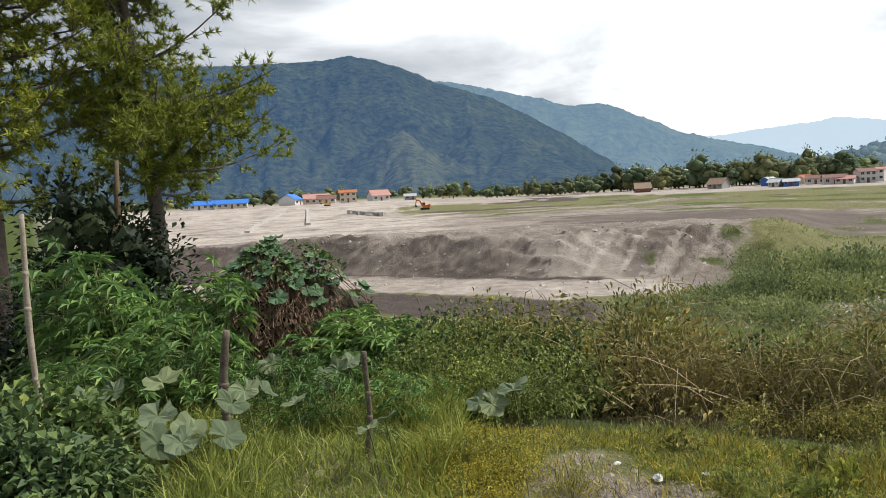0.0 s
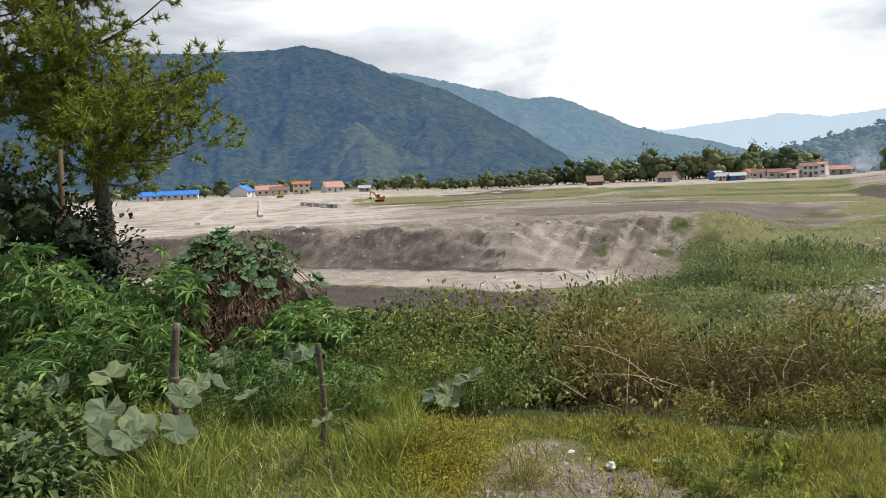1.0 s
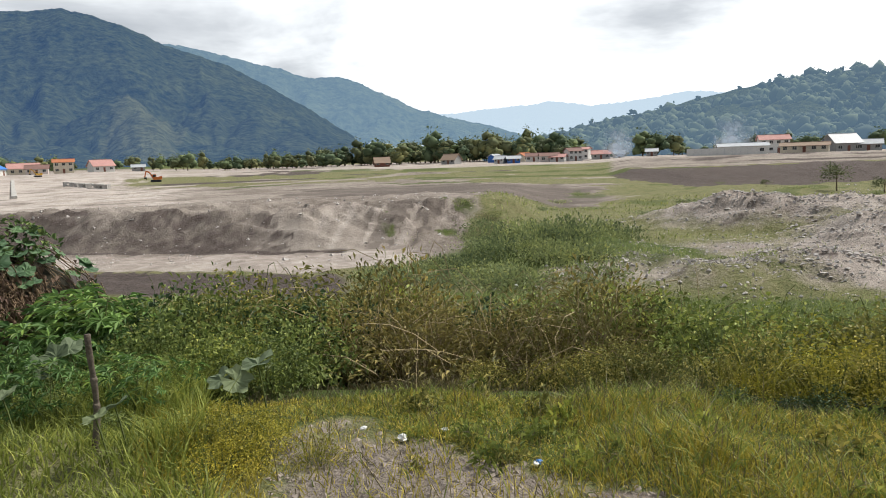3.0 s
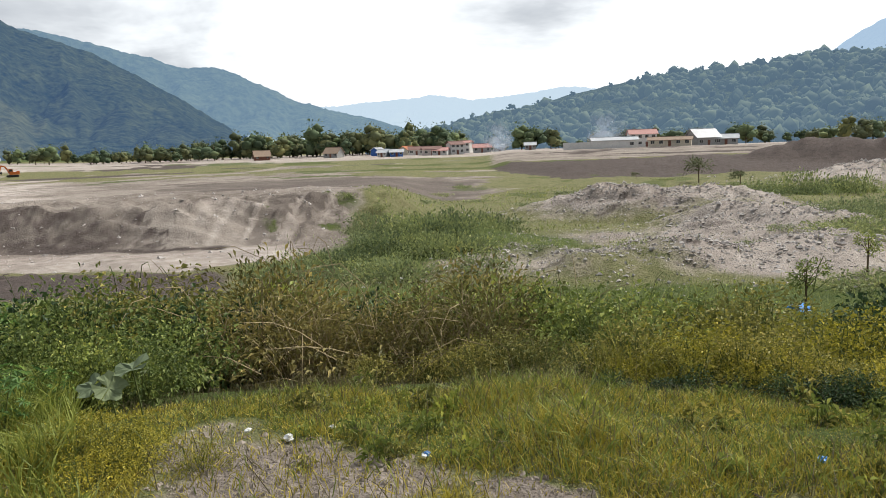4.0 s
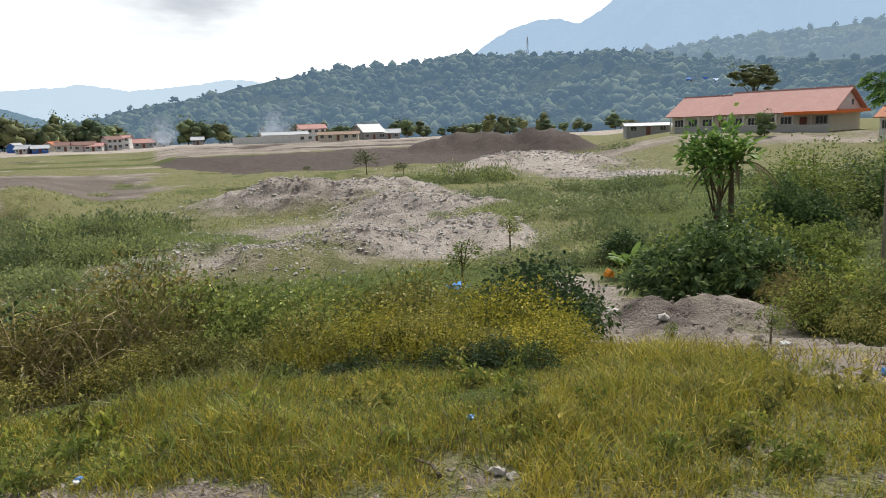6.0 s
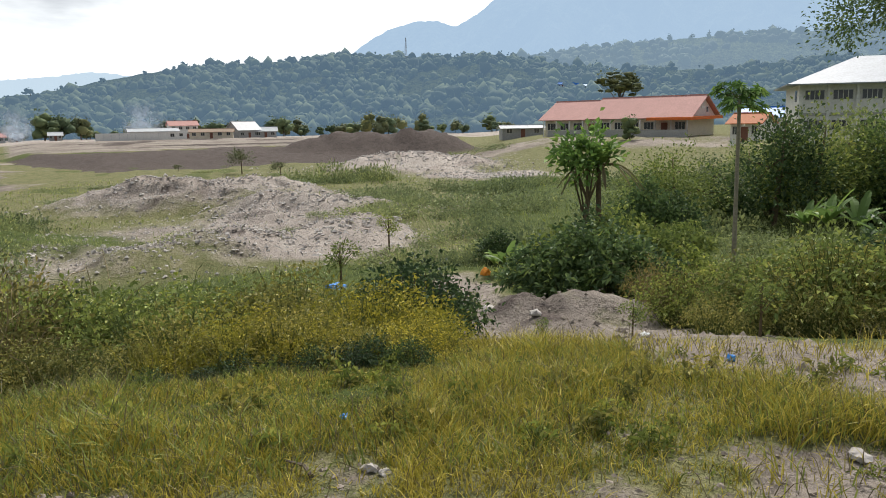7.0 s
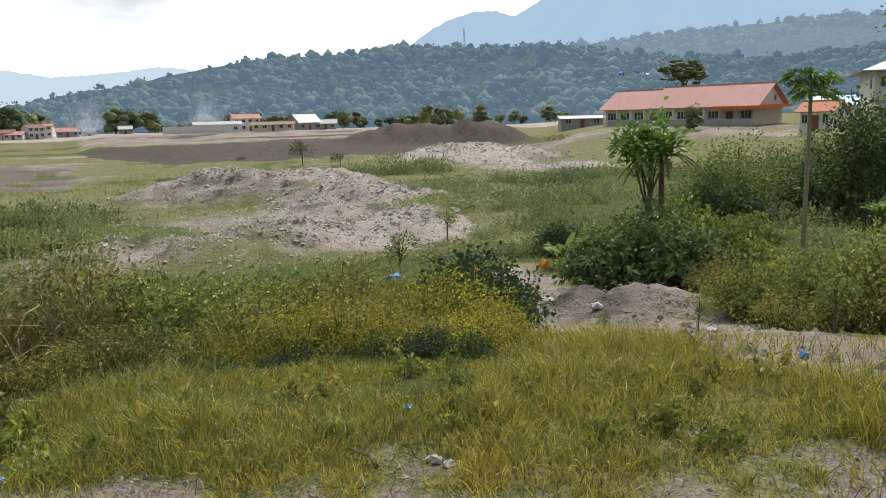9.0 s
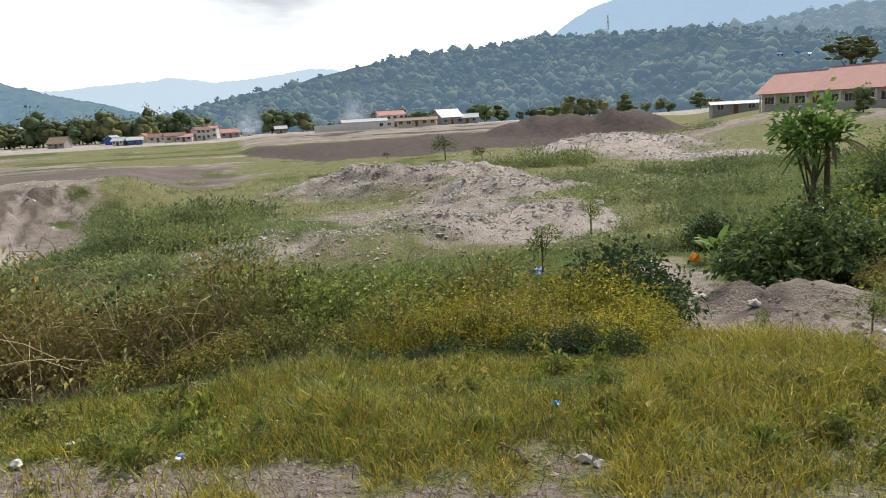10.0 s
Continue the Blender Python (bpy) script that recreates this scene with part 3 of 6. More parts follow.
def blade_soup(base, way, length, width, bend):
    """Grass blades: three triangles each, bending over."""
    n = len(base)
    way = unit(way)
    length, width, bend = (np.broadcast_to(a, n)[:, None] for a in (length, width, bend))
    side = unit(np.cross(way, rng.normal(size=(n, 3))))
    flat = unit(rng.normal(size=(n, 3)) * [1, 1, 0])
    mid = base + way * length * 0.55 + flat * bend * length * 0.2
    tip = base + way * length * (1 - 0.25 * bend) + flat * bend * length * 0.8
    v = np.stack([base + side * width / 2, base - side * width / 2, mid + side * width * 0.4, mid - side * width * 0.4, tip], 1)
    k = np.arange(n)[:, None] * 5
    f = np.concatenate([k + [0, 1, 2], k + [1, 3, 2], k + [2, 3, 4]], 1).reshape(-1, 3)
    return v.reshape(-1, 3), f


def tube_soup(points, radii, sides=5):
    points, radii = np.asarray(points, float), np.broadcast_to(radii, len(points))
    along = unit(np.gradient(points, axis=0))
    ref = np.array([1.0, 0.2, 0.1])
    a = unit(np.cross(along, ref))
    b_ = np.cross(along, a)
    ang = np.arange(sides) * 2 * math.pi / sides
    v = points[:, None] + radii[:, None, None] * (np.cos(ang)[None, :, None] * a[:, None] + np.sin(ang)[None, :, None] * b_[:, None])
    i = np.arange(len(points) - 1)[:, None] * sides
    j = np.arange(sides)[None]
    j2 = (j + 1) % sides
    q = np.stack([i + j, i + j2, i + sides + j2, i + sides + j], -1).reshape(-1, 4)
    f = np.concatenate([q[:, [0, 1, 2]], q[:, [0, 2, 3]]])
    v = v.reshape(-1, 3)
    end = len(v)
    v = np.vstack([v, points[-1:]])
    last = (len(points) - 1) * sides
    cap = np.stack([last + np.arange(sides), last + (np.arange(sides) + 1) % sides, np.full(sides, end)], -1)
    return v, np.vstack([f, cap])


def curve3(a, b, sag, n=5):
    t = np.linspace(0, 1, n)[:, None]
    a, b = np.asarray(a, float), np.asarray(b, float)
    return a * (1 - t) + b * t + np.array([0, 0, 1.0]) * sag * 4 * t * (1 - t)


def join(soups):
    vs, fs, k = [], [], 0
    for v, f in soups:
        vs.append(v)
        fs.append(f + k)
        k += len(v)
    return np.vstack(vs), np.vstack(fs)


def part(name, soup, mat, parent, label="", smooth=False):
    me = soup if isinstance(soup, bpy.types.Mesh) else quick_mesh(name, *soup, mat, smooth)
    ob = new(name, me)
    ob.parent = parent
    return tagged(ob, label)


def thing(name, label, category, group=""):
    return tagged(new(name), label, category, group)


def place(az, r, size=1.0, turn=None, sink=0.05, flat=1.0):
    p = at(az, r, -sink)
    turn = rng.uniform(0, 360) if turn is None else turn
    return Matrix.LocRotScale(p, Euler((0, 0, radians(turn))), (size, size, size * flat))


STANDING = set()


def copies(protos, spots):
    """Spread prototypes over (az, r, size, flat) spots; the first of each kind moves to its own spot."""
    used = STANDING
    for i, (az, r, size, flat) in enumerate(spots):
        ob = protos[i % len(protos)]
        m = place(az, r, size, flat=flat)
        if ob.name in used:
            m2 = m.copy()
            c = copy_thing(ob, Matrix.Identity(4))
            c.matrix_basis = m2
        else:
            used.add(ob.name)
            ob.matrix_basis = m


def crown_points(n, half, height, clumps, lift, spread, rough=0.25):
    """Points and outward ways in clumps over an uneven dome."""
    c = unit(rng.normal(size=(clumps, 3)) * [1, 1, 0.9])
    c[:, 2] = np.abs(c[:, 2]) * 1.0 - 0.15
    rad = rng.uniform(1 - 2 * rough, 1.0 + rough * 0.4, (clumps, 1))
    centre = c * rad * [half, half, height] + [0, 0, lift]
    pick = rng.integers(0, clumps, n)
    off = rng.normal(size=(n, 3)) * spread
    pts = centre[pick] + off
    way = unit(0.7 * unit(off) + 0.55 * unit(c[pick]) + 0.55 * rng.normal(size=(n, 3)) + [0, 0, 0.15])
    pts[:, 2] = np.maximum(pts[:, 2], 0.02)
    return pts, way, centre


def make_bush(name, label, leaf_mat, twig_mat, half=0.7, height=0.75, n=1200, leaf=(0.045, 0.075), aspect=0.55, sprays=60, group="bushes", whip=0, upright=0.5):
    """Arching shoots from a common foot, with leaves in pairs along their outer length."""
    ob = thing(name, label, "bush", group)
    each = max(6, n // sprays)
    leaves, stems = [], []
    for k in range(sprays):
        a = k * 2.39996 + rng.normal() * 0.3
        g = math.sqrt((k + 0.5) / sprays)
        rise_ = height * (1.05 - 0.75 * g * g) * rng.uniform(0.72, 1.1)
        foot = np.array([math.cos(a) * half * 0.25 * g, math.sin(a) * half * 0.25 * g, -0.05])
        tip = np.array([math.cos(a) * half * g * rng.uniform(0.8, 1.2), math.sin(a) * half * g * rng.uniform(0.8, 1.2), rise_])
        t = np.linspace(0, 1, 7)[:, None]
        line = foot + (tip - foot) * t + np.array([0, 0, 1.0]) * height * 0.22 * np.sin(t * math.pi) + rng.normal(size=(7, 3)) * 0.012
        stems.append(tube_soup(line[:6:2], np.linspace(0.008, 0.003, 3), 3))
        f = rng.uniform(0.15 if k % 3 == 0 else 0.36, 1.0, each)
        i = np.clip(f * 6, 0, 5.999)
        j = i.astype(int)
        p = line[j] * (1 - (i - j))[:, None] + line[j + 1] * (i - j)[:, None]
        along = unit(line[j + 1] - line[j])
        out = unit(np.cross(along, rng.normal(size=(each, 3))))
        p = p + out * rng.uniform(0, 0.17, (each, 1)) * half
        s = rng.uniform(*leaf, each)
        leaves.append(leaf_soup(p, along * upright + out * 0.9 + [0, 0, 0.15], s, s * aspect, 0.2, 0.25))
    for _ in range(int(whip)):
        a, q = rng.uniform(0, 6.28), rng.uniform(0.3, 1.1) * half
        p = np.array([math.cos(a) * q, math.sin(a) * q, height * rng.uniform(0.2, 0.9)])
        e = p + np.array([rng.normal() * 0.35, rng.normal() * 0.35, rng.uniform(-0.25, 0.3)])
        stems.append(tube_soup(curve3(p, e, rng.uniform(0.02, 0.2), 4), np.linspace(0.004, 0.0015, 4), 3))
    part("foliage", join(leaves), leaf_mat, ob)
    tagged(part("stem", join(stems), twig_mat, ob), kind="stuff")
    return ob


L_GREEN = leafy("green_bush_leaf", (0.118, 0.168, 0.036), (0.315, 0.378, 0.080), (0.520, 0.520, 0.140), 0.28, patch=4.0)
L_DEEP = leafy("deep_green_leaf", (0.058, 0.102, 0.034), (0.160, 0.240, 0.068), (0.300, 0.375, 0.115), 0.25, patch=4.0)
L_OLIVE = leafy("olive_bush_leaf", (0.158, 0.165, 0.038), (0.370, 0.350, 0.076), (0.560, 0.470, 0.160), 0.25, patch=4.0)
L_DRY = leafy("dry_tangle_leaf", (0.160, 0.145, 0.038), (0.340, 0.295, 0.078), (0.520, 0.420, 0.160), 0.22, patch=4.0)
L_YELLOW = leafy("yellow_green_leaf", (0.230, 0.225, 0.025), (0.520, 0.465, 0.052), (0.720, 0.600, 0.090), 0.28, patch=4.0)
# darker copy of the deep green leaf, with hollow shade put into its colour
L_SHADE = leafy("shade_toned_bush_leaf", (0.030, 0.058, 0.020), (0.088, 0.145, 0.042), (0.170, 0.240, 0.075), 0.2, patch=4.0)
L_CASSAVA = leafy("cassava_leaf", (0.070, 0.145, 0.034), (0.190, 0.325, 0.070), (0.330, 0.450, 0.115), 0.28)
L_PUMPKIN = leafy("pumpkin_leaf", (0.115, 0.155, 0.066), (0.200, 0.245, 0.112), (0.290, 0.325, 0.170), 0.2, 0.75, 9.0)
L_PINE = leafy("pine_needle", (0.140, 0.190, 0.028), (0.360, 0.405, 0.052), (0.600, 0.560, 0.085), 0.32)
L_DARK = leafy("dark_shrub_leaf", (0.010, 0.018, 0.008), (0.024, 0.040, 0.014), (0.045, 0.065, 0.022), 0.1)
L_GRASS = leafy("grass_blade", (0.240, 0.225, 0.030), (0.490, 0.435, 0.060), (0.680, 0.550, 0.160), 0.3)
L_TALL = leafy("tall_grass_blade", (0.140, 0.185, 0.032), (0.310, 0.355, 0.064), (0.480, 0.480, 0.120), 0.35)
L_STRAW = leafy("straw_blade", (0.170, 0.140, 0.060), (0.281, 0.230, 0.102), (0.357, 0.306, 0.162), 0.25)
L_DEAD = leafy("dead_vine_leaf", (0.085, 0.058, 0.035), (0.190, 0.135, 0.085), (0.270, 0.200, 0.130), 0.15, 0.9)
L_BANANA = leafy("banana_leaf", (0.102, 0.189, 0.043), (0.232, 0.334, 0.072), (0.377, 0.435, 0.131), 0.35)
L_FARTREE = leafy("far_tree_leaf", (0.075, 0.115, 0.050), (0.150, 0.205, 0.085), (0.220, 0.265, 0.115), 0.2, 0.8, 0.5)
L_FAROLIVE = leafy("far_olive_leaf", (0.105, 0.130, 0.052), (0.205, 0.230, 0.090), (0.280, 0.290, 0.125), 0.2, 0.8, 0.5)
BARK = plain("pine_bark", (0.09, 0.07, 0.058), (0.20, 0.165, 0.14), 14, relief=0.8, distance=0.03)
TWIG = plain("brown_twig", (0.07, 0.05, 0.03), (0.16, 0.12, 0.07), 20)
STRAW_TWIG = plain("straw_twig", (0.22, 0.17, 0.09), (0.36, 0.29, 0.17), 20)
GREEN_STEM = plain("green_stem", (0.07, 0.10, 0.03), (0.15, 0.17, 0.06), 20)
PALE_STEM = plain("pale_stem", (0.22, 0.19, 0.14), (0.34, 0.30, 0.24), 12)
L_WEED = leafy("dull_weed_leaf", (0.165, 0.210, 0.082), (0.330, 0.385, 0.140), (0.470, 0.480, 0.200), 0.25, patch=0.8)
STRAND = plain("dead_vine_strand", (0.17, 0.115, 0.07), (0.36, 0.26, 0.17), 18)
# near-black, standing for the shade between the heap's strands
CORE = plain("heap_inner_shade", (0.018, 0.016, 0.010), (0.04, 0.034, 0.02), 8)
POST_WOOD = plain("weathered_post_wood", (0.07, 0.055, 0.042), (0.19, 0.155, 0.12), 9, relief=0.6, distance=0.01)
PALE_WOOD = plain("bleached_stick_wood", (0.24, 0.20, 0.15), (0.42, 0.36, 0.29), 9, relief=0.6, distance=0.01)

# ---- bushes of the belt below the shoulder ----
green_b = [make_bush("green_bush", "leafy green wild bush among weeds", L_GREEN, GREEN_STEM, n=1400, leaf=(0.03, 0.062)) for _ in range(3)]
deep_b = [make_bush("dark_bush", "dense dark green bush with hollow shade in its leaf colour", L_SHADE, TWIG, n=1350, leaf=(0.045, 0.085)) for _ in range(2)]
olive_b = [make_bush("olive_bush", "olive-green wild bush with small leaves", L_OLIVE, GREEN_STEM, n=1350, leaf=(0.032, 0.064), whip=8, sprays=70) for _ in range(3)]
dry_b = [make_bush("dry_bush", "brownish tangled bush of dry creepers", L_DRY, STRAW_TWIG, n=1400, leaf=(0.036, 0.075), aspect=0.34, whip=26, sprays=70, upright=1.0) for _ in range(3)]
yellow_b = [make_bush("yellow_bush", "yellow-green creeper bush at the grass edge", L_YELLOW, GREEN_STEM, n=1650, leaf=(0.024, 0.052), aspect=0.5, whip=5, height=0.6) for _ in range(2)]


def belt(count, az0, az1, r0, r1, s0, s1, f0=0.9, f1=1.25):
    s0, s1 = (s0 * 1.2, s1 * 1.2) if 6.4 < r0 and r1 < 13 else (s0, s1)
    k = (np.arange(count) + rng.uniform(0.1, 0.9, count)) / count
    return [(az0 + (az1 - az0) * k[i], rng.uniform(r0, r1), rng.uniform(s0, s1) * rng.choice([0.8, 0.95, 1.05, 1.25]), rng.uniform(f0, f1)) for i in range(count)]


# beside the fence plot, up to the dark hollow
copies(green_b, belt(9, -3, 8.5, 5.9, 7.0, 0.62, 0.9, 0.9, 1.2) + belt(8, -2, 9, 7.2, 8.4, 0.85, 1.1))
copies(olive_b, belt(9, -1, 10, 6.8, 8.2, 0.8, 1.1, 1.0, 1.3) + belt(9, -4, 12, 8.6, 11, 1.0, 1.35) + belt(8, -6, 14, 11, 15, 1.0, 1.3))
# dark-leaved bushes fill the gaps as their shade
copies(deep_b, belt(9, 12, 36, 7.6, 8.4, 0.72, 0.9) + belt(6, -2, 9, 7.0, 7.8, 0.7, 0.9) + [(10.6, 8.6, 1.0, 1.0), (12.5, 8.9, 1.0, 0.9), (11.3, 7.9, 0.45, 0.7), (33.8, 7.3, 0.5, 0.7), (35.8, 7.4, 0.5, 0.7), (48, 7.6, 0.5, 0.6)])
# the brown tangle
copies(dry_b, belt(11, 13.5, 34, 6.9, 7.6, 0.78, 1.0) + belt(9, 13, 33, 8.8, 10.5, 1.1, 1.4) + belt(3, 78, 82, 12, 13, 0.8, 1.0))
copies(olive_b, belt(6, 15, 33, 8.2, 9.4, 0.9, 1.1, 1.0, 1.3) + belt(7, 22, 37, 6.0, 6.6, 0.45, 0.62))
copies(green_b, belt(4, 24, 35, 7.6, 8.6, 0.85, 1.05) + belt(9, 10, 36, 11, 14.5, 0.9, 1.2, 0.8, 1.0))
# green rise before the rubble
copies(green_b, belt(9, 34, 49, 6.8, 8.6, 0.78, 1.0) + belt(9, 35, 52, 9.4, 12, 0.92, 1.15, 0.9, 1.15) + [(44.5, 10.6, 1.35, 1.1), (47, 11.0, 1.4, 1.1), (38.5, 11, 1.0, 1.0)])
copies(olive_b, belt(12, 35, 53, 7.2, 9.6, 0.85, 1.05) + [(46, 10.0, 1.25, 1.1), (50.5, 10.2, 1.05, 1.0)])
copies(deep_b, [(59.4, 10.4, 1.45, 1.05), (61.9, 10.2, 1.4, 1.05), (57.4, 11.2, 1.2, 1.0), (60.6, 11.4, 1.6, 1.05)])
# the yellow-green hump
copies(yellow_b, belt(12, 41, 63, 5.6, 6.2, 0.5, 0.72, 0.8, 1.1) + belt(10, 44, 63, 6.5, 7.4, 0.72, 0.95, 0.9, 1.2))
# small dark-leaved bushes stand for the shade at the hump's foot
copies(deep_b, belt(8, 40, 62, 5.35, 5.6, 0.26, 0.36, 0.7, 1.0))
copies(olive_b, belt(8, 38, 60, 5.7, 6.8, 0.5, 0.7, 0.8, 1.2))
copies(yellow_b, [(2.8, 4.3, 0.5, 1.1), (1.0, 4.4, 0.5, 1.0), (4.6, 4.3, 0.42, 0.9), (3.6, 4.05, 0.4, 0.9), (1.6, 4.0, 0.4, 0.9), (9.2, 3.95, 0.28, 1.1), (21, 7.0, 0.5, 0.7), (27, 6.9, 0.5, 0.7)])
# beyond the trail
copies(olive_b, belt(7, 82, 99, 9.0, 10.2, 0.55, 0.8) + belt(5, 84, 99, 10.5, 12.5, 0.9, 1.2) + [(86.5, 10.8, 1.3, 1.0), (89.5, 10.9, 1.55, 1.05), (92.5, 11.2, 1.6, 1.05), (95.5, 10.7, 1.7, 1.05), (83.6, 11, 0.8, 0.9)])
copies(green_b, belt(6, 79, 98, 10, 12, 0.9, 1.3) + [(90, 12.4, 1.7, 1.2), (84.5, 12.5, 1.3, 1.1), (80.5, 11.8, 0.9, 0.9)])
# under the fence plants
copies(green_b, belt(10, -30, -4, 6.3, 7.2, 0.4, 0.6, 0.7, 1.0) + belt(12, -23, -2, 4.7, 6.0, 0.28, 0.42, 0.7, 1.1))
copies(deep_b, belt(7, -26, -8, 8.8, 11, 1.0, 1.4))

# broad-leaved bush at the fence
copies([make_bush("broadleaf_bush", "dark green broad-leaved bush at the fence", L_DEEP, TWIG, half=0.42, height=0.5, n=1000, leaf=(0.05, 0.095), aspect=0.65, group="broad-leaved bushes") for _ in range(2)],
       [(-31, 4.6, 1.0, 1.1), (-28.6, 4.4, 0.95, 1.1), (-26.4, 4.5, 0.85, 1.0), (-29.8, 5.2, 1.1, 1.2), (-27.3, 5.3, 1.0, 1.1), (-25.4, 5.1, 0.7, 0.9), (-33, 4.8, 1.1, 1.2), (-24.6, 4.3, 0.6, 0.8), (-30.5, 4.0, 0.8, 0.9), (-27.6, 3.9, 0.7, 0.8)])

# low herbs in the shoulder grass
herb = [make_bush("herb", "low broad-leaved herb in the shoulder grass", L_TALL if i else L_OLIVE, GREEN_STEM, half=0.14, height=0.2, n=80, leaf=(0.04, 0.085), aspect=0.36, sprays=9, group="herbs") for i in range(3)]
copies(herb, [(rng.uniform(14, 98), rng.uniform(3.6, 5.8), rng.uniform(0.45, 0.95), rng.uniform(0.8, 1.4)) for _ in range(150)])

# larger shrubs on the low ground beside the trail
big_b = [make_bush("large_shrub", "large dark green shrub beside the dirt trail", L_DEEP, TWIG, half=1.25, height=1.55, n=2400, leaf=(0.10, 0.19), aspect=0.6, sprays=110, group="shrubs") for _ in range(2)]
lush_b = [make_bush("lush_shrub", "bright green leafy shrub on low ground", L_GREEN, TWIG, half=1.2, height=1.4, n=2400, leaf=(0.09, 0.165), sprays=110, group="shrubs") for _ in range(2)]
copies(big_b, [(70.3, 16.8, 0.95, 1.0), (72.6, 16.2, 1.05, 1.05), (75.2, 15.8, 1.05, 1.05), (77.6, 16.4, 0.9, 1.0), (74, 18.5, 1.15, 1.15), (79.5, 31, 1.3, 1.0), (86.5, 45, 1.5, 1.05), (90, 46, 1.5, 1.05), (93.5, 44, 1.4, 1.05), (97, 26, 1.3, 1.0), (83.5, 40, 1.2, 1.0), (77.8, 30, 1.2, 1.4), (93.5, 14, 1.0, 1.0), (66.8, 26, 0.8, 0.9)])
copies(lush_b, [(71.4, 18.3, 1.15, 1.1), (76.5, 18.2, 1.2, 1.2), (78.8, 18.0, 1.1, 1.15), (80.8, 17.5, 0.9, 0.95), (73.0, 17.2, 0.8, 1.35), (77.0, 17.0, 0.75, 1.4), (82.5, 16.5, 0.7, 0.8), (87.5, 15, 0.9, 0.9), (91, 14.5, 1.0, 1.0), (97, 14, 1.1, 1.1), (80.5, 26, 1.0, 1.1), (89.5, 22, 0.9, 0.8), (94.5, 19, 1.1, 1.1), (68.6, 21.5, 0.55, 0.8)])
# low weeds over the sunken plot and the weedy rise in the field
low_b = [make_bush("weed_patch", "low patch of dull green weeds on open ground", L_WEED, GREEN_STEM, half=1.5, height=0.30, n=680, leaf=(0.08, 0.155), aspect=0.5, sprays=36, group="weed patches") for i in range(3)]
copies(low_b, belt(26, 69, 98, 19, 45, 0.9, 1.5, 0.8, 1.5) + belt(20, 55, 70, 25, 48, 0.9, 1.5, 0.8, 1.6) + belt(14, 56, 70, 48, 66, 1.4, 2.2, 0.8, 1.5) + belt(9, 14, 24, 28, 37, 1.0, 1.4, 1.0, 1.6) + belt(9, 23, 32, 27, 33, 1.0, 1.3, 1.0, 1.6) + belt(16, 22, 33.5, 33, 46, 1.0, 1.5, 1.0, 2.0) + belt(5, 21, 27, 45, 50, 0.8, 1.1, 1, 1.6)
       + belt(9, 50.5, 58, 72, 84, 1.3, 2.0, 1.0, 2.2) + belt(8, 66, 82, 46, 72, 1.5, 2.4, 1.0, 1.5) + [(43, 37, 1.1, 0.8), (46, 38, 1.1, 0.8), (49, 36, 1.0, 0.8), (53, 41, 0.7, 0.8), (40, 32, 0.6, 0.8), (42, 34, 0.7, 0.8), (47, 33, 0.7, 0.8), (51, 37, 0.6, 0.8), (45, 35, 0.9, 0.7), (36, 31, 0.5, 0.9), (27, 62, 1.2, 0.5), (31, 70, 1.3, 0.5), (35, 64, 1.3, 0.5), (38, 78, 1.5, 0.5), (30, 95, 1.6, 0.5), (42, 88, 1.6, 0.5), (34, 50, 1.0, 0.6), (32, 54, 1.1, 0.6), (45, 100, 1.8, 0.5), (28, 80, 1.4, 0.5), (21, 51, 0.7, 1.2), (23.5, 50, 0.6, 1.2), (63.5, 128, 3.0, 0.8), (66.5, 132, 3.0, 0.8)])


# ---- grass ----
def spread_on(az, r):
    x, y = r * np.sin(np.radians(az)), r * np.cos(np.radians(az))
    return np.stack([x, y, ground_z(x, y)], -1)


def keep_off_bare(p, chance=0.93):
    bare = zones(p[:, 0], p[:, 1])[0]
    return p[(bare < 0.35) | (rng.uniform(size=len(p)) > chance)]


def grass_field(name, label, mat, count, az0, az1, r0, r1, h0, h1, w, bend, bare=0.93):
    p = keep_off_bare(spread_on(rng.uniform(az0, az1, count), np.sqrt(rng.uniform(r0 ** 2, r1 ** 2, count))), bare)
    clump = fractal(p[:, 0] * 1.6, p[:, 1] * 1.6, 61, 3)
    n = len(p)
    h = rng.uniform(h0, h1, n) * (0.38 + 2.6 * clump ** 2)
    me = quick_mesh(name, *blade_soup(p - [0, 0, 0.02], rng.normal(size=(n, 3)) * 0.28 + [0, 0, 1], h, w, rng.uniform(0.2, bend, n)), mat)
    return tagged(new(name, me), label, "grass", kind="stuff")


grass_field("shoulder_grass", "yellow-green grass on the sloping road shoulder", L_GRASS, 58000, -4, 64, 2.8, 5.45, 0.04, 0.105, 0.0058, 1.0, 0.86)
grass_field("trailside_grass", "taller mixed grass between the shoulder and the trail", L_GRASS, 34000, 61, 100, 2.8, 6.6, 0.06, 0.155, 0.0062, 1.0, 0.9)
grass_field("straw_grass", "dry straw-coloured grass at the gravel edge", L_STRAW, 12000, 4, 102, 2.6, 6.5, 0.05, 0.20, 0.005, 1.0, 0.75)
grass_field("tall_grass", "tall green grass between fence and bushes", L_TALL, 10500, -34, 1, 3.2, 6.4, 0.13, 0.28, 0.009, 0.9)
grass_field("rough_grass", "rough tall grass along the bushes", L_TALL, 17000, 8, 96, 3.3, 5.6, 0.05, 0.15, 0.0085, 0.9)
grass_field("reed_grass", "yellow reed grass rising from the bushes", L_YELLOW, 6500, 40, 63, 5.6, 7.6, 0.18, 0.4, 0.007, 0.9)
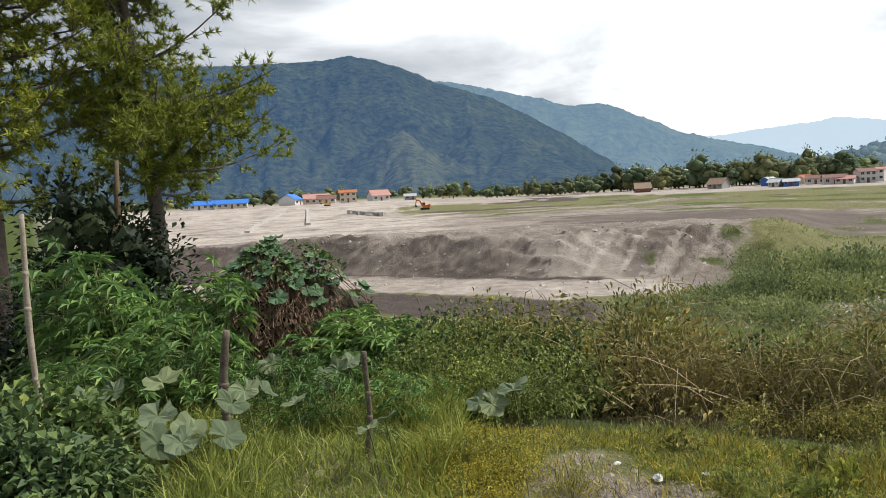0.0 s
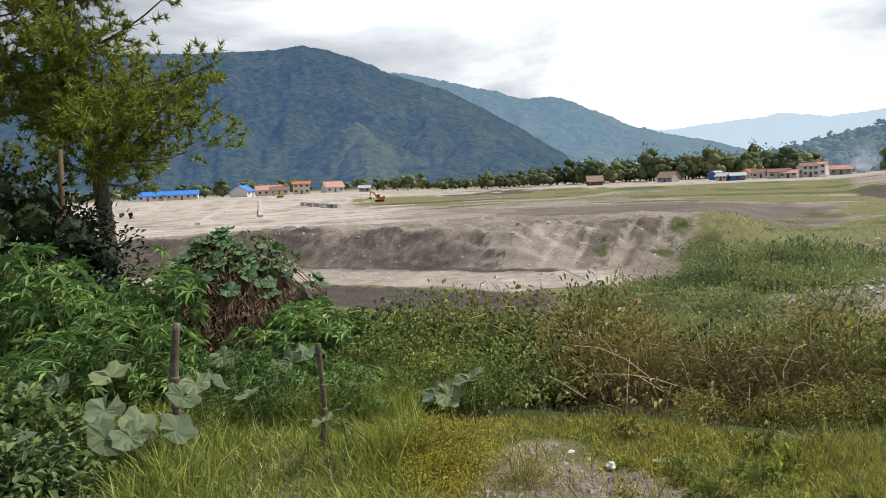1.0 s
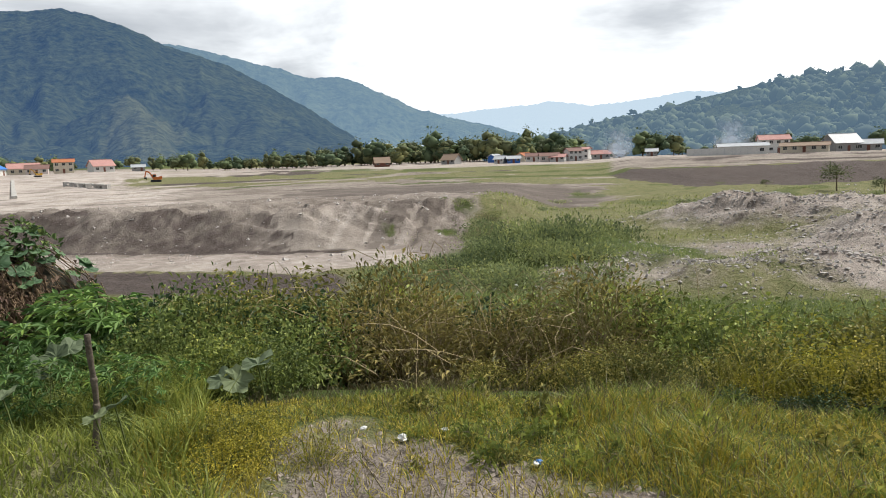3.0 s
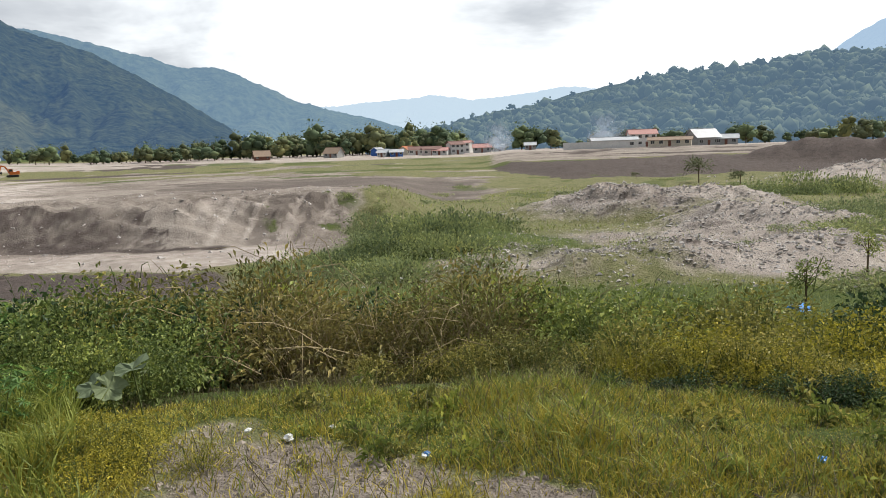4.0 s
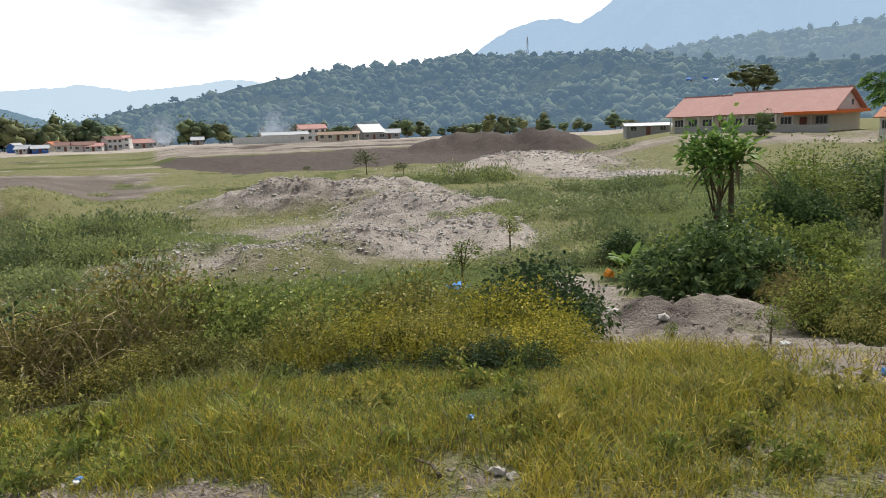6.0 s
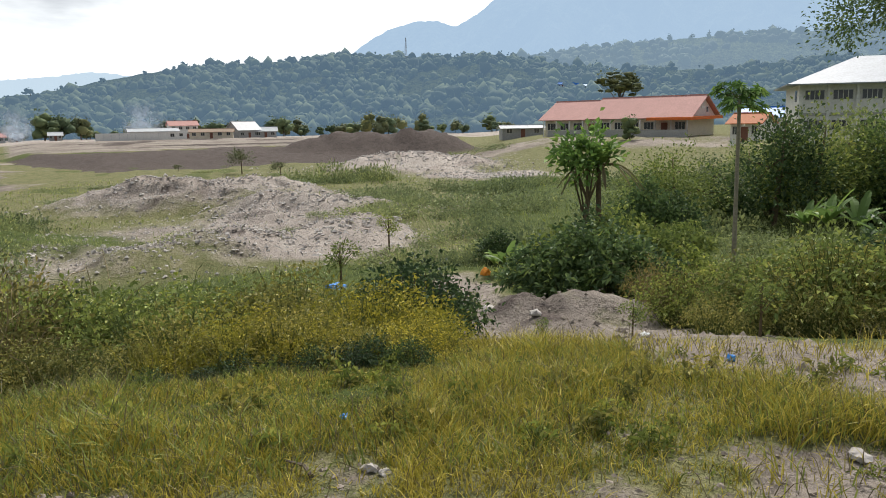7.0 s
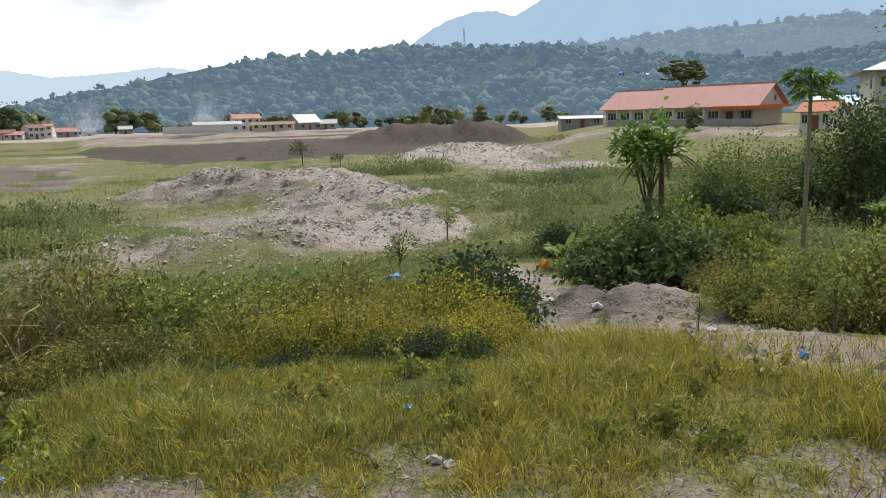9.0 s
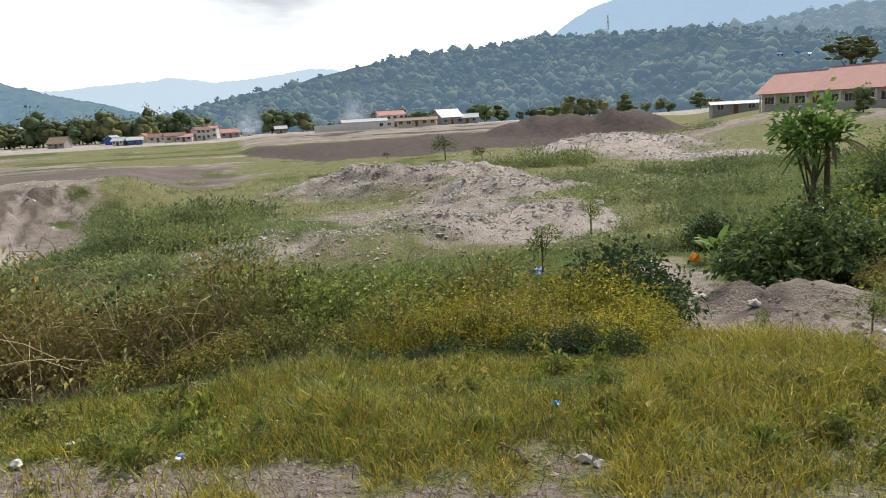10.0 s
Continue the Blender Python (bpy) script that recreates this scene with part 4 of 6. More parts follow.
grass_field("field_grass", "sparse grass over the lower field", L_WEED, 24000, 14, 100, 12, 46, 0.15, 0.36, 0.022, 0.8)
grass_field("far_field_grass", "dry grass over the level field", L_GREEN, 9000, 22, 75, 40, 90, 0.10, 0.28, 0.05, 0.9, 0.99)


# ---- cassava, pumpkin vines and the creeper heap by the fence ----
def palmate(p, face, size):
    """A hand of seven narrow leaflets spreading from p."""
    axis = unit(np.asarray(face, float))
    a = unit(np.cross(axis, [0.3, 0.2, 1.0]))
    b_ = np.cross(axis, a)
    ang = np.radians(np.linspace(-125, 125, 7))
    way = np.cos(ang)[:, None] * a + np.sin(ang)[:, None] * b_ + axis * 0.12
    ln = size * np.array([0.6, 0.85, 1.0, 1.05, 1.0, 0.85, 0.6])
    return leaf_soup(np.repeat([p], 7, 0), way, ln, ln * 0.27, 0.15, 0.22)


def make_cassava(h, count, size):
    ob = thing("cassava_plant", "green cassava plant with hand-shaped leaves on thin stems", "cassava plant", "cassava plants")
    stem_soups, leaf_soups = [], []
    for k in range(3):
        top = np.array([rng.normal() * 0.2, rng.normal() * 0.2, h * rng.uniform(0.8, 1.0)])
        line = curve3((rng.normal() * 0.1, rng.normal() * 0.1, -0.1), top, 0.05, 8)
        stem_soups.append(tube_soup(line, np.linspace(0.014, 0.006, 8), 5))
        for i in range(count):
            f = rng.uniform(0.3, 1.0)
            p = line[0] * (1 - f) + line[-1] * f
            a = rng.uniform(0, 6.28)
            out = np.array([math.cos(a), math.sin(a), rng.uniform(-0.1, 0.6)])
            e = p + out * rng.uniform(0.16, 0.36)
            stem_soups.append(tube_soup(curve3(p, e, 0.02, 3), 0.003, 3))
            leaf_soups.append(palmate(e, np.array([out[0] * 0.5, out[1] * 0.5, 0.8]) + rng.normal(size=3) * 0.25, size * rng.uniform(0.75, 1.15)))
    part("foliage", join(leaf_soups), L_CASSAVA, ob)
    part("stem", join(stem_soups), GREEN_STEM, ob)
    return ob


cassava = [make_cassava(1.75, 22, 0.18), make_cassava(1.5, 20, 0.175), make_cassava(1.1, 16, 0.16)]
copies(cassava[:2], belt(20, -28, -16.5, 7.4, 9.0, 0.62, 0.78) + [(-16.3, 9.4, 0.95, 1.1), (-14.6, 10.2, 1.05, 1.1), (-12.5, 10.4, 1.05, 1.1)])
copies(cassava[2:], belt(14, -29, -16, 6.3, 7.3, 0.55, 0.75) + belt(6, -8.8, -4.5, 7.2, 7.8, 0.5, 0.65) + belt(4, -16, -10, 6.9, 7.3, 0.3, 0.4) + belt(10, -15, 0, 5.3, 6.6, 0.34, 0.48) + [(-9.2, 7.9, 0.95, 1.0), (-8.3, 8.1, 1.1, 1.0), (-10.2, 7.4, 0.55, 1.0), (-6.4, 8.4, 1.15, 1.05)] + [(-5.6, 7.9, 1.0, 1.0), (-7.0, 7.8, 0.95, 1.0), (-4.4, 8.3, 1.05, 1.0), (-2.0, 8.0, 0.9, 1.0), (-3, 7.2, 0.7, 0.9)])


def round_leaf(p, face, size):
    """A broad lobed leaf with a raised rim and a notch at its stalk."""
    axis = unit(np.asarray(face, float))
    a = unit(np.cross(axis, rng.normal(size=3)))
    b_ = np.cross(axis, a)
    n = 20
    ang = np.linspace(0.25, 2 * math.pi - 0.25, n)
    rad = size * (0.5 + 0.06 * np.cos(5 * ang) + 0.03 * rng.normal(size=n))
    ring = p + rad[:, None] * (np.cos(ang)[:, None] * a + np.sin(ang)[:, None] * b_) + axis * (0.12 * size * np.cos(2.5 * ang)[:, None] ** 2 + 0.04 * size)
    inner = p + 0.5 * rad[:, None] * (np.cos(ang)[:, None] * a + np.sin(ang)[:, None] * b_) + axis * 0.07 * size * rng.uniform(0.2, 1.4, (n, 1))
    v = np.vstack([[p], inner, ring])
    i = np.arange(n - 1)
    f = np.vstack([np.stack([0 * i, 1 + i, 2 + i], -1), np.stack([1 + i, 1 + n + i, 2 + n + i], -1), np.stack([1 + i, 2 + n + i, 2 + i], -1)])
    return v, f


def pumpkin_vine(spots, label):
    """spots: (az, r, height over the ground, leaf size)."""
    az, r = spots[0][:2]
    o = at(az, r)
    ob = thing("pumpkin_vine", label, "vine", "pumpkin vines")
    ob.location = o
    for az, r, h, size in spots:
        r, h = r * 0.93, h + 0.2
        g = np.array(at(az, r) - o)
        p = g + [0, 0, h]
        part("leaf", round_leaf(p, np.array([rng.normal() * 0.35 - 0.25 * math.sin(radians(az)), -0.3 + rng.normal() * 0.3, 0.9]), size * 0.95), L_PUMPKIN, ob)
        part("stem", tube_soup(curve3(g + [0.05, 0.05, -0.05], p, 0.03, 4), 0.005, 4), GREEN_STEM, ob)


pumpkin_vine([(-24.2, 5.3, 0.05, 0.27), (-21.3, 5.9, 0.28, 0.27), (-21.8, 5.5, 0.12, 0.25), (-21.9, 5.1, 0.02, 0.26), (-19.8, 5.1, 0.06, 0.24), (-20.3, 4.7, 0.12, 0.22), (-24.6, 6.3, 0.2, 0.22), (-26.4, 6.2, 0.2, 0.2)],
             "pumpkin vine with broad grey-green leaves by the fence posts")
pumpkin_vine([(-16.6, 5.0, 0.22, 0.22), (-15.6, 5.2, 0.24, 0.2), (-14.2, 5.6, 0.2, 0.2), (-13.6, 6.3, 0.3, 0.2), (-17.2, 4.6, 0.15, 0.22), (-12, 5.3, 0.12, 0.18)], "straggling pumpkin vine in tall grass")
pumpkin_vine([(-8.6, 6.2, 0.25, 0.2), (-7.7, 6.4, 0.3, 0.2), (-6.5, 4.6, 0.1, 0.17), (-5.2, 4.7, 0.12, 0.17), (-9.6, 6.0, 0.2, 0.2)], "pumpkin vine leaves round a wooden post")
pumpkin_vine([(4.9, 5.3, 0.16, 0.27), (3.2, 5.2, 0.1, 0.2), (2.2, 5.3, 0.1, 0.2)], "broad pumpkin leaf on the verge beside bare ground")


def creeper_heap(az, r, half, deep, h):
    ob = thing("creeper_heap", "heap of brown dead creepers overgrown with green leaves", "creeper heap")
    ob.location = at(az, r, -0.1)
    ob.rotation_euler = (0, 0, radians(-az))
    n, m = 26, 14
    A, E = np.meshgrid(np.linspace(0, 2 * math.pi, n, endpoint=False), np.linspace(0, 1, m))
    rad = np.cos(E * math.pi / 2) ** 0.45 * (0.9 + 0.12 * np.sin(3 * A + 1))
    V = np.stack([half * rad * np.cos(A), deep * rad * np.sin(A), h * E * (1 + 0.06 * np.sin(2 * A))], -1)
    idx = np.arange(n * m).reshape(m, n)
    nx = np.roll(idx, -1, 1)
    q = np.stack([idx[:-1], nx[:-1], nx[1:], idx[1:]], -1).reshape(-1, 4)
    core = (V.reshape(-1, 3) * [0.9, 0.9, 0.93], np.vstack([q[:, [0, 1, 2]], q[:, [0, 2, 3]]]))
    # added filler dome, coloured as the heap's inner shade
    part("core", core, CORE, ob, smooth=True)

    def surf(a, e):
        k = np.cos(e * math.pi / 2) ** 0.45 * (0.9 + 0.12 * np.sin(3 * a + 1))
        return np.stack([half * k * np.cos(a), deep * k * np.sin(a), h * e * (1 + 0.06 * np.sin(2 * a))], -1)

    st = []
    for _ in range(420):
        a, e0 = rng.normal(-math.pi / 2 - 0.25, 0.75), rng.uniform(0.55, 1.0)
        e = np.linspace(e0, max(0.05, e0 - rng.uniform(0.15, 0.6)), 7)
        line = surf(a + np.cumsum(rng.normal(size=7) * 0.07), e) * 1.02 + rng.normal(size=(7, 3)) * 0.02
        st.append(tube_soup(line, rng.uniform(0.003, 0.007), 3))
    part("dead_vine", join(st), STRAND, ob, "brown dead vine strands")
    k = 1900
    p = surf(rng.normal(-math.pi / 2 - 0.25, 0.8, k), rng.uniform(0.15, 1.0, k)) * 1.03
    s = rng.uniform(0.04, 0.10, k)
    part("dead_leaf", leaf_soup(p, rng.normal(size=(k, 3)) + [0, -0.4, -0.7], s, s * 0.6, 0.4), L_DEAD, ob, "shrivelled brown leaves")
    soups = []
    for _ in range(56):
        a, e = rng.uniform(-math.pi, 0.3), rng.uniform(0.72, 1.0)
        p = surf(np.array([a]), np.array([e]))[0] * 1.06
        soups.append(round_leaf(p, unit(p * [1, 1, 0.3]) * 0.6 + [0, -0.35, 0.7] + rng.normal(size=3) * 0.2, rng.uniform(0.12, 0.22)))
    heap_leaf = (leafy("heap_vine_leaf", (0.051, 0.116, 0.043), (0.131, 0.217, 0.087), (0.217, 0.304, 0.131), 0.2))
    for one in soups:
        part("vine_leaf", one, heap_leaf, ob)
    k = 500
    p = surf(rng.uniform(-math.pi, 0.6, k), rng.uniform(0.85, 1.0, k)) * 1.05
    s = rng.uniform(0.05, 0.10, k)
    part("foliage", leaf_soup(p, rng.normal(size=(k, 3)) + [0, 0, 0.6], s, s * 0.55), L_DEEP, ob)


creeper_heap(-12.4, 8.7, 1.35, 0.85, 1.9)
copies([make_bush("creeper_bush", "green creepers with broad leaves over a fallen heap", L_DEEP, TWIG, half=0.7, height=0.9, n=900, leaf=(0.09, 0.16), aspect=0.8, group="creepers")], [(-7.4, 9.3, 0.9, 1.7), (-17.2, 9.3, 0.8, 1.5), (-9.2, 9.4, 0.8, 2.0)])


# ---- fence posts ----
def fence_post(az, r, top_az, length, radius, mat, label, knots):
    ob = thing("fence_post", label, "post", "fence posts")
    o = at(az, r, -0.12)
    ob.location = o
    lean = (math.tan(radians(top_az - az)) * r)
    n = 22
    t = np.linspace(0, 1, n)
    way = np.array([math.cos(radians(az)), -math.sin(radians(az)), 0])
    line = t[:, None] * np.array([0, 0, length]) + (t[:, None] * lean + 0.02 * np.sin(5 * t[:, None] + az)) * way
    rad = radius * (1.1 - 0.2 * t) * (1 + 0.07 * np.sin(9 * t + az) + 0.05 * rng.normal(size=n))
    part("pole", tube_soup(line, rad, 9), mat, ob, smooth=True)
    for k in knots:
        i = int(k * (n - 1))
        part("knot", tube_soup(line[i] + np.array([[0, 0, -0.018], [0, 0, 0], [0, 0, 0.018]]), np.array([rad[i] * 1.02, rad[i] * 1.28, rad[i] * 1.02]), 9), mat, ob, smooth=True)


fence_post(-29.0, 6.3, -29.4, 1.85, 0.022, PALE_WOOD, "bleached crooked wooden stick used as fence post", (0.35, 0.62, 0.8))
fence_post(-17.1, 5.1, -16.7, 0.95, 0.027, POST_WOOD, "weathered dark wooden fence post in weeds", (0.45, 0.66))
fence_post(-6.9, 4.6, -6.3, 0.80, 0.018, POST_WOOD, "thin dark wooden fence post in grass", (0.5, 0.7))


# ---- trees ----
def make_pine(label, height, lean, first, spread, seed_turn, lop=0.0):
    ob = thing("pine_tree", label, "tree", "pine trees")
    t = np.linspace(0, 1, 16)[:, None]
    trunk = t * np.array([lean, 0, height]) + 0.12 * np.sin(4 * t + seed_turn) * np.array([1, 0.4, 0])
    trunk[0, 2] = -0.3
    part("trunk", tube_soup(trunk, np.linspace(0.19, 0.04, 16), 10), BARK, ob, smooth=True)
    limbs, tips, ways = [], [], []
    for i in range(84):
        f = rng.uniform(first, 0.98)
        base = np.array([np.interp(f, t[:, 0], trunk[:, k]) for k in range(3)])
        a = i * 2.4 + rng.normal() * 0.3
        ln = spread * (1.08 - 0.5 * (f - first) / (1 - first)) * rng.uniform(0.6, 1.1) * (1 + lop * math.cos(a))
        end = base + np.array([math.cos(a) * ln, math.sin(a) * ln, ln * rng.uniform(0.1, 0.55)])
        line = curve3(base, end, -0.10 * ln, 8)
        limbs.append(tube_soup(line, np.linspace(0.035, 0.008, 8), 4))
        for k in range(20):
            g = rng.uniform(0.15, 1.0)
            p = line[int(g * 7)]
            e = p + unit(np.array([math.cos(a), math.sin(a), 0.5]) + rng.normal(size=3) * 0.75) * rng.uniform(0.25, 0.75)
            limbs.append(tube_soup(curve3(p, e, -0.03, 2), np.linspace(0.008, 0.004, 2), 3))
            for g in (0.4, 0.65, 0.85, 1.0):
                tips.append(p * (1 - g) + e * g + rng.normal(size=3) * 0.03)
                ways.append(unit(e - p))
    part("limb", join(limbs), BARK, ob)
    tips, ways = np.array(tips), np.array(ways)
    n = 16
    p = np.repeat(tips, n, 0)
    w = unit(np.repeat(ways, n, 0) * 0.7 + unit(rng.normal(size=(len(p), 3))) * 0.9 + [0, 0, 0.15])
    ln = rng.uniform(0.10, 0.19, len(p))
    side = unit(np.cross(w, rng.normal(size=(len(p), 3)))) * 0.0145
    v = np.stack([p - side, p + side, p + w * ln[:, None]], 1).reshape(-1, 3)
    part("needles", (v, np.arange(len(v)).reshape(-1, 3)), L_PINE, ob, "yellow-green needle tufts")
    return ob


make_pine("tall yellow-green pine tree beyond the weedy plot", 11.0, -0.5, 0.36, 2.0, 0.4, 0.45).matrix_basis = place(-20.6, 15.6, 1.0, 20)
make_pine("pine tree with dark trunk and spreading lower limbs", 11.5, 0.3, 0.30, 2.7, 1.4).matrix_basis = place(-30.9, 15.0, 1.0, 100)


BALL_V = unit(np.array([(0, 0, 1), (0, 0, -1)] + [(math.cos(a), math.sin(a), 0.62) for a in np.arange(5) * 1.2566] + [(math.cos(a + 0.63), math.sin(a + 0.63), -0.1) for a in np.arange(5) * 1.2566]
                      + [(math.cos(a) * 0.8, math.sin(a) * 0.8, -0.8) for a in np.arange(5) * 1.2566], float))
BALL_F = np.array([f for i in range(5) for j in [(i + 1) % 5] for f in ((0, 2 + i, 2 + j), (2 + i, 7 + i, 2 + j), (7 + i, 7 + j, 2 + j), (7 + i, 12 + j, 7 + j), (7 + i, 12 + i, 12 + j), (12 + i, 1, 12 + j))])


def lump_soup(p, wide, high):
    """Uneven clumps of foliage, one for each point."""
    n = len(p)
    spin = rng.uniform(0, 6.28, (n, 1))
    v = BALL_V[None] * (1 + 0.17 * rng.normal(size=(n, 17, 1))) + 0.09 * rng.normal(size=(n, 17, 3))
    x, y = v[..., 0] * np.cos(spin) - v[..., 1] * np.sin(spin), v[..., 0] * np.sin(spin) + v[..., 1] * np.cos(spin)
    wide, high = np.broadcast_to(wide, n)[:, None], np.broadcast_to(high, n)[:, None]
    v = np.stack([x * wide, y * wide, v[..., 2] * high], -1) + np.asarray(p)[:, None]
    return v.reshape(-1, 3), (BALL_F[None] + np.arange(n)[:, None, None] * 17).reshape(-1, 3)


def tuft_soup(p, size, each):
    """Ragged sprays round clumps."""
    own = np.repeat(np.arange(len(p)), each)
    off = unit(rng.normal(size=(len(own), 3)) + [0, 0, 0.3])
    sz = np.broadcast_to(size, len(p))[own]
    ln = sz * rng.uniform(0.35, 0.7, len(own))
    return leaf_soup(p[own] + off * sz[:, None] * rng.uniform(0.75, 1.15, (len(own), 1)) + [0, 0, 0.3] * sz[:, None], off + rng.normal(size=off.shape) * 0.7, ln, ln * 0.6)


def make_tree(name, label, h, half, leaf_mat, leaf, n, clumps=28, bare=0.35, wood=None, group="trees", spread=None, dense=0.0):
    ob = thing(name, label, "tree", group)
    wood = wood or TWIG
    pts, way, centre = crown_points(n, half, h * (1 - bare) * 0.62, clumps, h * (bare + 0.22), spread or half * 0.2, 0.3)
    low = pts[:, 2] < h * bare * 0.8
    pts[low, 2] += h * bare * 0.7
    s = rng.uniform(*leaf, n)
    soups = [leaf_soup(pts, way, s, s * 0.6)]
    # inner clumps, added to close the crown and darken its gaps
    if dense:
        soups.append(lump_soup(centre * [0.8, 0.8, 0.95], half * dense, half * dense * 1.2))
    part("crown", join(soups), leaf_mat, ob)
    top = np.array([rng.normal() * 0.04 * h, rng.normal() * 0.04 * h, h * 0.8])
    part("trunk", tube_soup(curve3((0, 0, -0.3), top, 0, 7), np.linspace(0.028 * h, 0.006 * h, 7), 7), wood, ob, smooth=True)
    part("limb", join([tube_soup(curve3(top * rng.uniform(0.35, 0.9), c, 0.02 * h, 3), np.linspace(0.010 * h, 0.003 * h, 3), 3) for c in centre[:10]]), wood, ob)
    return ob


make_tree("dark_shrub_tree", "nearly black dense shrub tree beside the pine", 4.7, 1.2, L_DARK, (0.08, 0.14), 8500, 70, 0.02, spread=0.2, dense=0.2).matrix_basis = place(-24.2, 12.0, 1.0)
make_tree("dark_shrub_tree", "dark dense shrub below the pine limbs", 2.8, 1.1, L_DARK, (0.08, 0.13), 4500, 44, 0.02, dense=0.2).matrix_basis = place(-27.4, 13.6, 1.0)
copies([make_tree("low_tree", "small leafy tree behind the pines", 3.2, 1.6, L_FARTREE, (0.15, 0.3), 1800, 30, 0.1)], [(-31, 26, 1.1, 1.0), (-28, 30, 1.1, 1.0), (-25.5, 34, 1.2, 0.9), (-34, 30, 1.3, 1.1), (-22.3, 45, 1.0, 0.8)])

# overhanging tree at the road's side, school trees, trees behind the plot
make_tree("roadside_tree", "leafy green tree reaching over the plot", 8.2, 2.1, L_DEEP, (0.07, 0.13), 12000, 60, 0.6, spread=0.3).matrix_basis = place(95.4, 21, 1.0)
wild = [make_tree("wild_tree", "bushy olive-green tree at the plot's edge", 4.6, 2.1, (L_GREEN, L_WEED, L_DEEP)[i], (0.12, 0.22), 4000, 50, 0.10) for i in range(3)]
copies(wild, [(79.8, 38, 1.0, 0.95), (82.3, 44, 0.95, 0.8), (86.4, 40, 1.25, 1.1), (88.7, 42, 1.35, 1.0), (91.2, 46, 1.35, 1.0), (93.5, 44, 1.35, 1.0), (78.2, 36, 0.85, 0.9), (84.6, 50, 1.1, 0.85), (96, 42, 1.2, 1.0)])
copies([make_tree("field_sapling", "young olive tree standing in the field", 3.0, 1.3, L_FAROLIVE, (0.12, 0.25), 700, 18, 0.3)], [(47.4, 95, 1.15, 1.0), (50.2, 90, 0.8, 0.8), (43.0, 105, 0.5, 0.7)])
copies([make_tree("thin_sapling", "thin green sapling among rubble and weeds", 1.7, 0.42, L_GREEN, (0.06, 0.11), 420, 16, 0.25)], [(54.6, 21, 1.05, 1.0), (58.3, 29, 1.0, 1.0), (3.1, 18.5, 0.75, 1.0), (59.2, 20, 0.55, 0.9), (65, 13.5, 0.4, 1), (70.6, 8.8, 0.25, 1), (16.0, 10.2, 1.0, 1.0), (15.2, 10.4, 0.85, 1.0), (77.5, 8.0, 0.3, 1.0), (86.5, 7.5, 0.4, 1.0)])


def make_papaya():
    ob = thing("papaya_tree", "slender papaya tree with a bare pale trunk", "tree")
    line = curve3((0, 0, -0.2), (0.06, 0, 5.2), 0, 9)
    part("trunk", tube_soup(line, np.linspace(0.075, 0.05, 9), 9), PALE_STEM, ob, smooth=True)
    stalks = []
    for i in range(34):
        a, e = i * 2.4, rng.uniform(-0.45, 0.9)
        out = np.array([math.cos(a), math.sin(a), e])
        p0 = line[-1] - [0, 0, rng.uniform(0, 0.35)]
        p1 = p0 + out * rng.uniform(0.4, 0.75)
        stalks.append(tube_soup(curve3(p0, p1, 0.05, 4), 0.012, 4))
        part("leaf", join([palmate(p1, np.array([out[0] * 0.4, out[1] * 0.4, 0.8]), 0.36), palmate(p1 + [0, 0, 0.02], np.array([out[0] * 0.7, out[1] * 0.7, 0.5]), 0.28)]), L_CASSAVA, ob)
    part("leaf_stalk", join(stalks), GREEN_STEM, ob)
    return ob


make_papaya().matrix_basis = place(84.0, 26, 1.06)


def banana_leaf(p, out, length, width, droop):
    t = np.linspace(0, 1, 9)
    spine = p + t[:, None] * length * np.asarray(out) - np.array([0, 0, 1.0]) * droop * length * (t[:, None] ** 2)
    side = unit(np.cross(out, [0, 0, 1.0]))
    w = width * np.sin(np.clip(t * 0.93 + 0.06, 0, 1) * math.pi) ** 0.6 * (0.8 + 0.3 * rng.uniform(size=9))
    l_, r_ = spine + side * w[:, None] / 2 + [0, 0, 0.04], spine - side * w[:, None] / 2 + [0, 0, 0.04]
    v = np.vstack([spine, l_, r_])
    i = np.arange(8)
    f = np.vstack([np.stack(q, -1) for q in ((i, i + 1, 9 + i), (i + 1, 10 + i, 9 + i), (i, 18 + i, i + 1), (i + 1, 18 + i, 19 + i))])
    return v, f


def make_banana(label, h, count, ln, withered):
    ob = thing("banana_plant", label, "banana plant", "banana plants")
    part("trunk", tube_soup(curve3((0, 0, -0.2), (0.1, 0, h), 0, 6), np.linspace(0.11, 0.06, 6), 8), TWIG if withered else GREEN_STEM, ob, smooth=True)
    for i in range(count):
        a = i * 2.4 + rng.normal() * 0.2
        old = i < withered
        out = unit(np.array([math.cos(a), math.sin(a), 0.5 if old else rng.uniform(0.7, 2.2)]))
        part("leaf", banana_leaf(np.array([0.1, 0, h - 0.05]), out, ln * rng.uniform(0.75, 1.1), 0.13 if old else 0.34, 0.9 if old else rng.uniform(0.2, 0.6)), L_STRAW if old else L_BANANA, ob, "withered straw-coloured leaf" if old else "")
    return ob


make_banana("tall banana plant with withered pale leaves", 3.3, 20, 1.45, 8).matrix_basis = place(74.5, 20.5, 1.0, 60)
ban = make_banana("banana plant with long green leaves", 0.8, 9, 1.5, 0)
copies([ban], [(67.3, 22, 0.75, 1.0), (89.6, 31, 1.15, 1.1), (91.6, 31, 1.1, 1.1), (88.3, 33, 1.0, 1.1), (94.3, 24, 1.1, 1.1), (79.6, 26, 0.7, 1.0), (66.6, 23, 0.5, 1), (75.0, 24, 0.8, 1)])

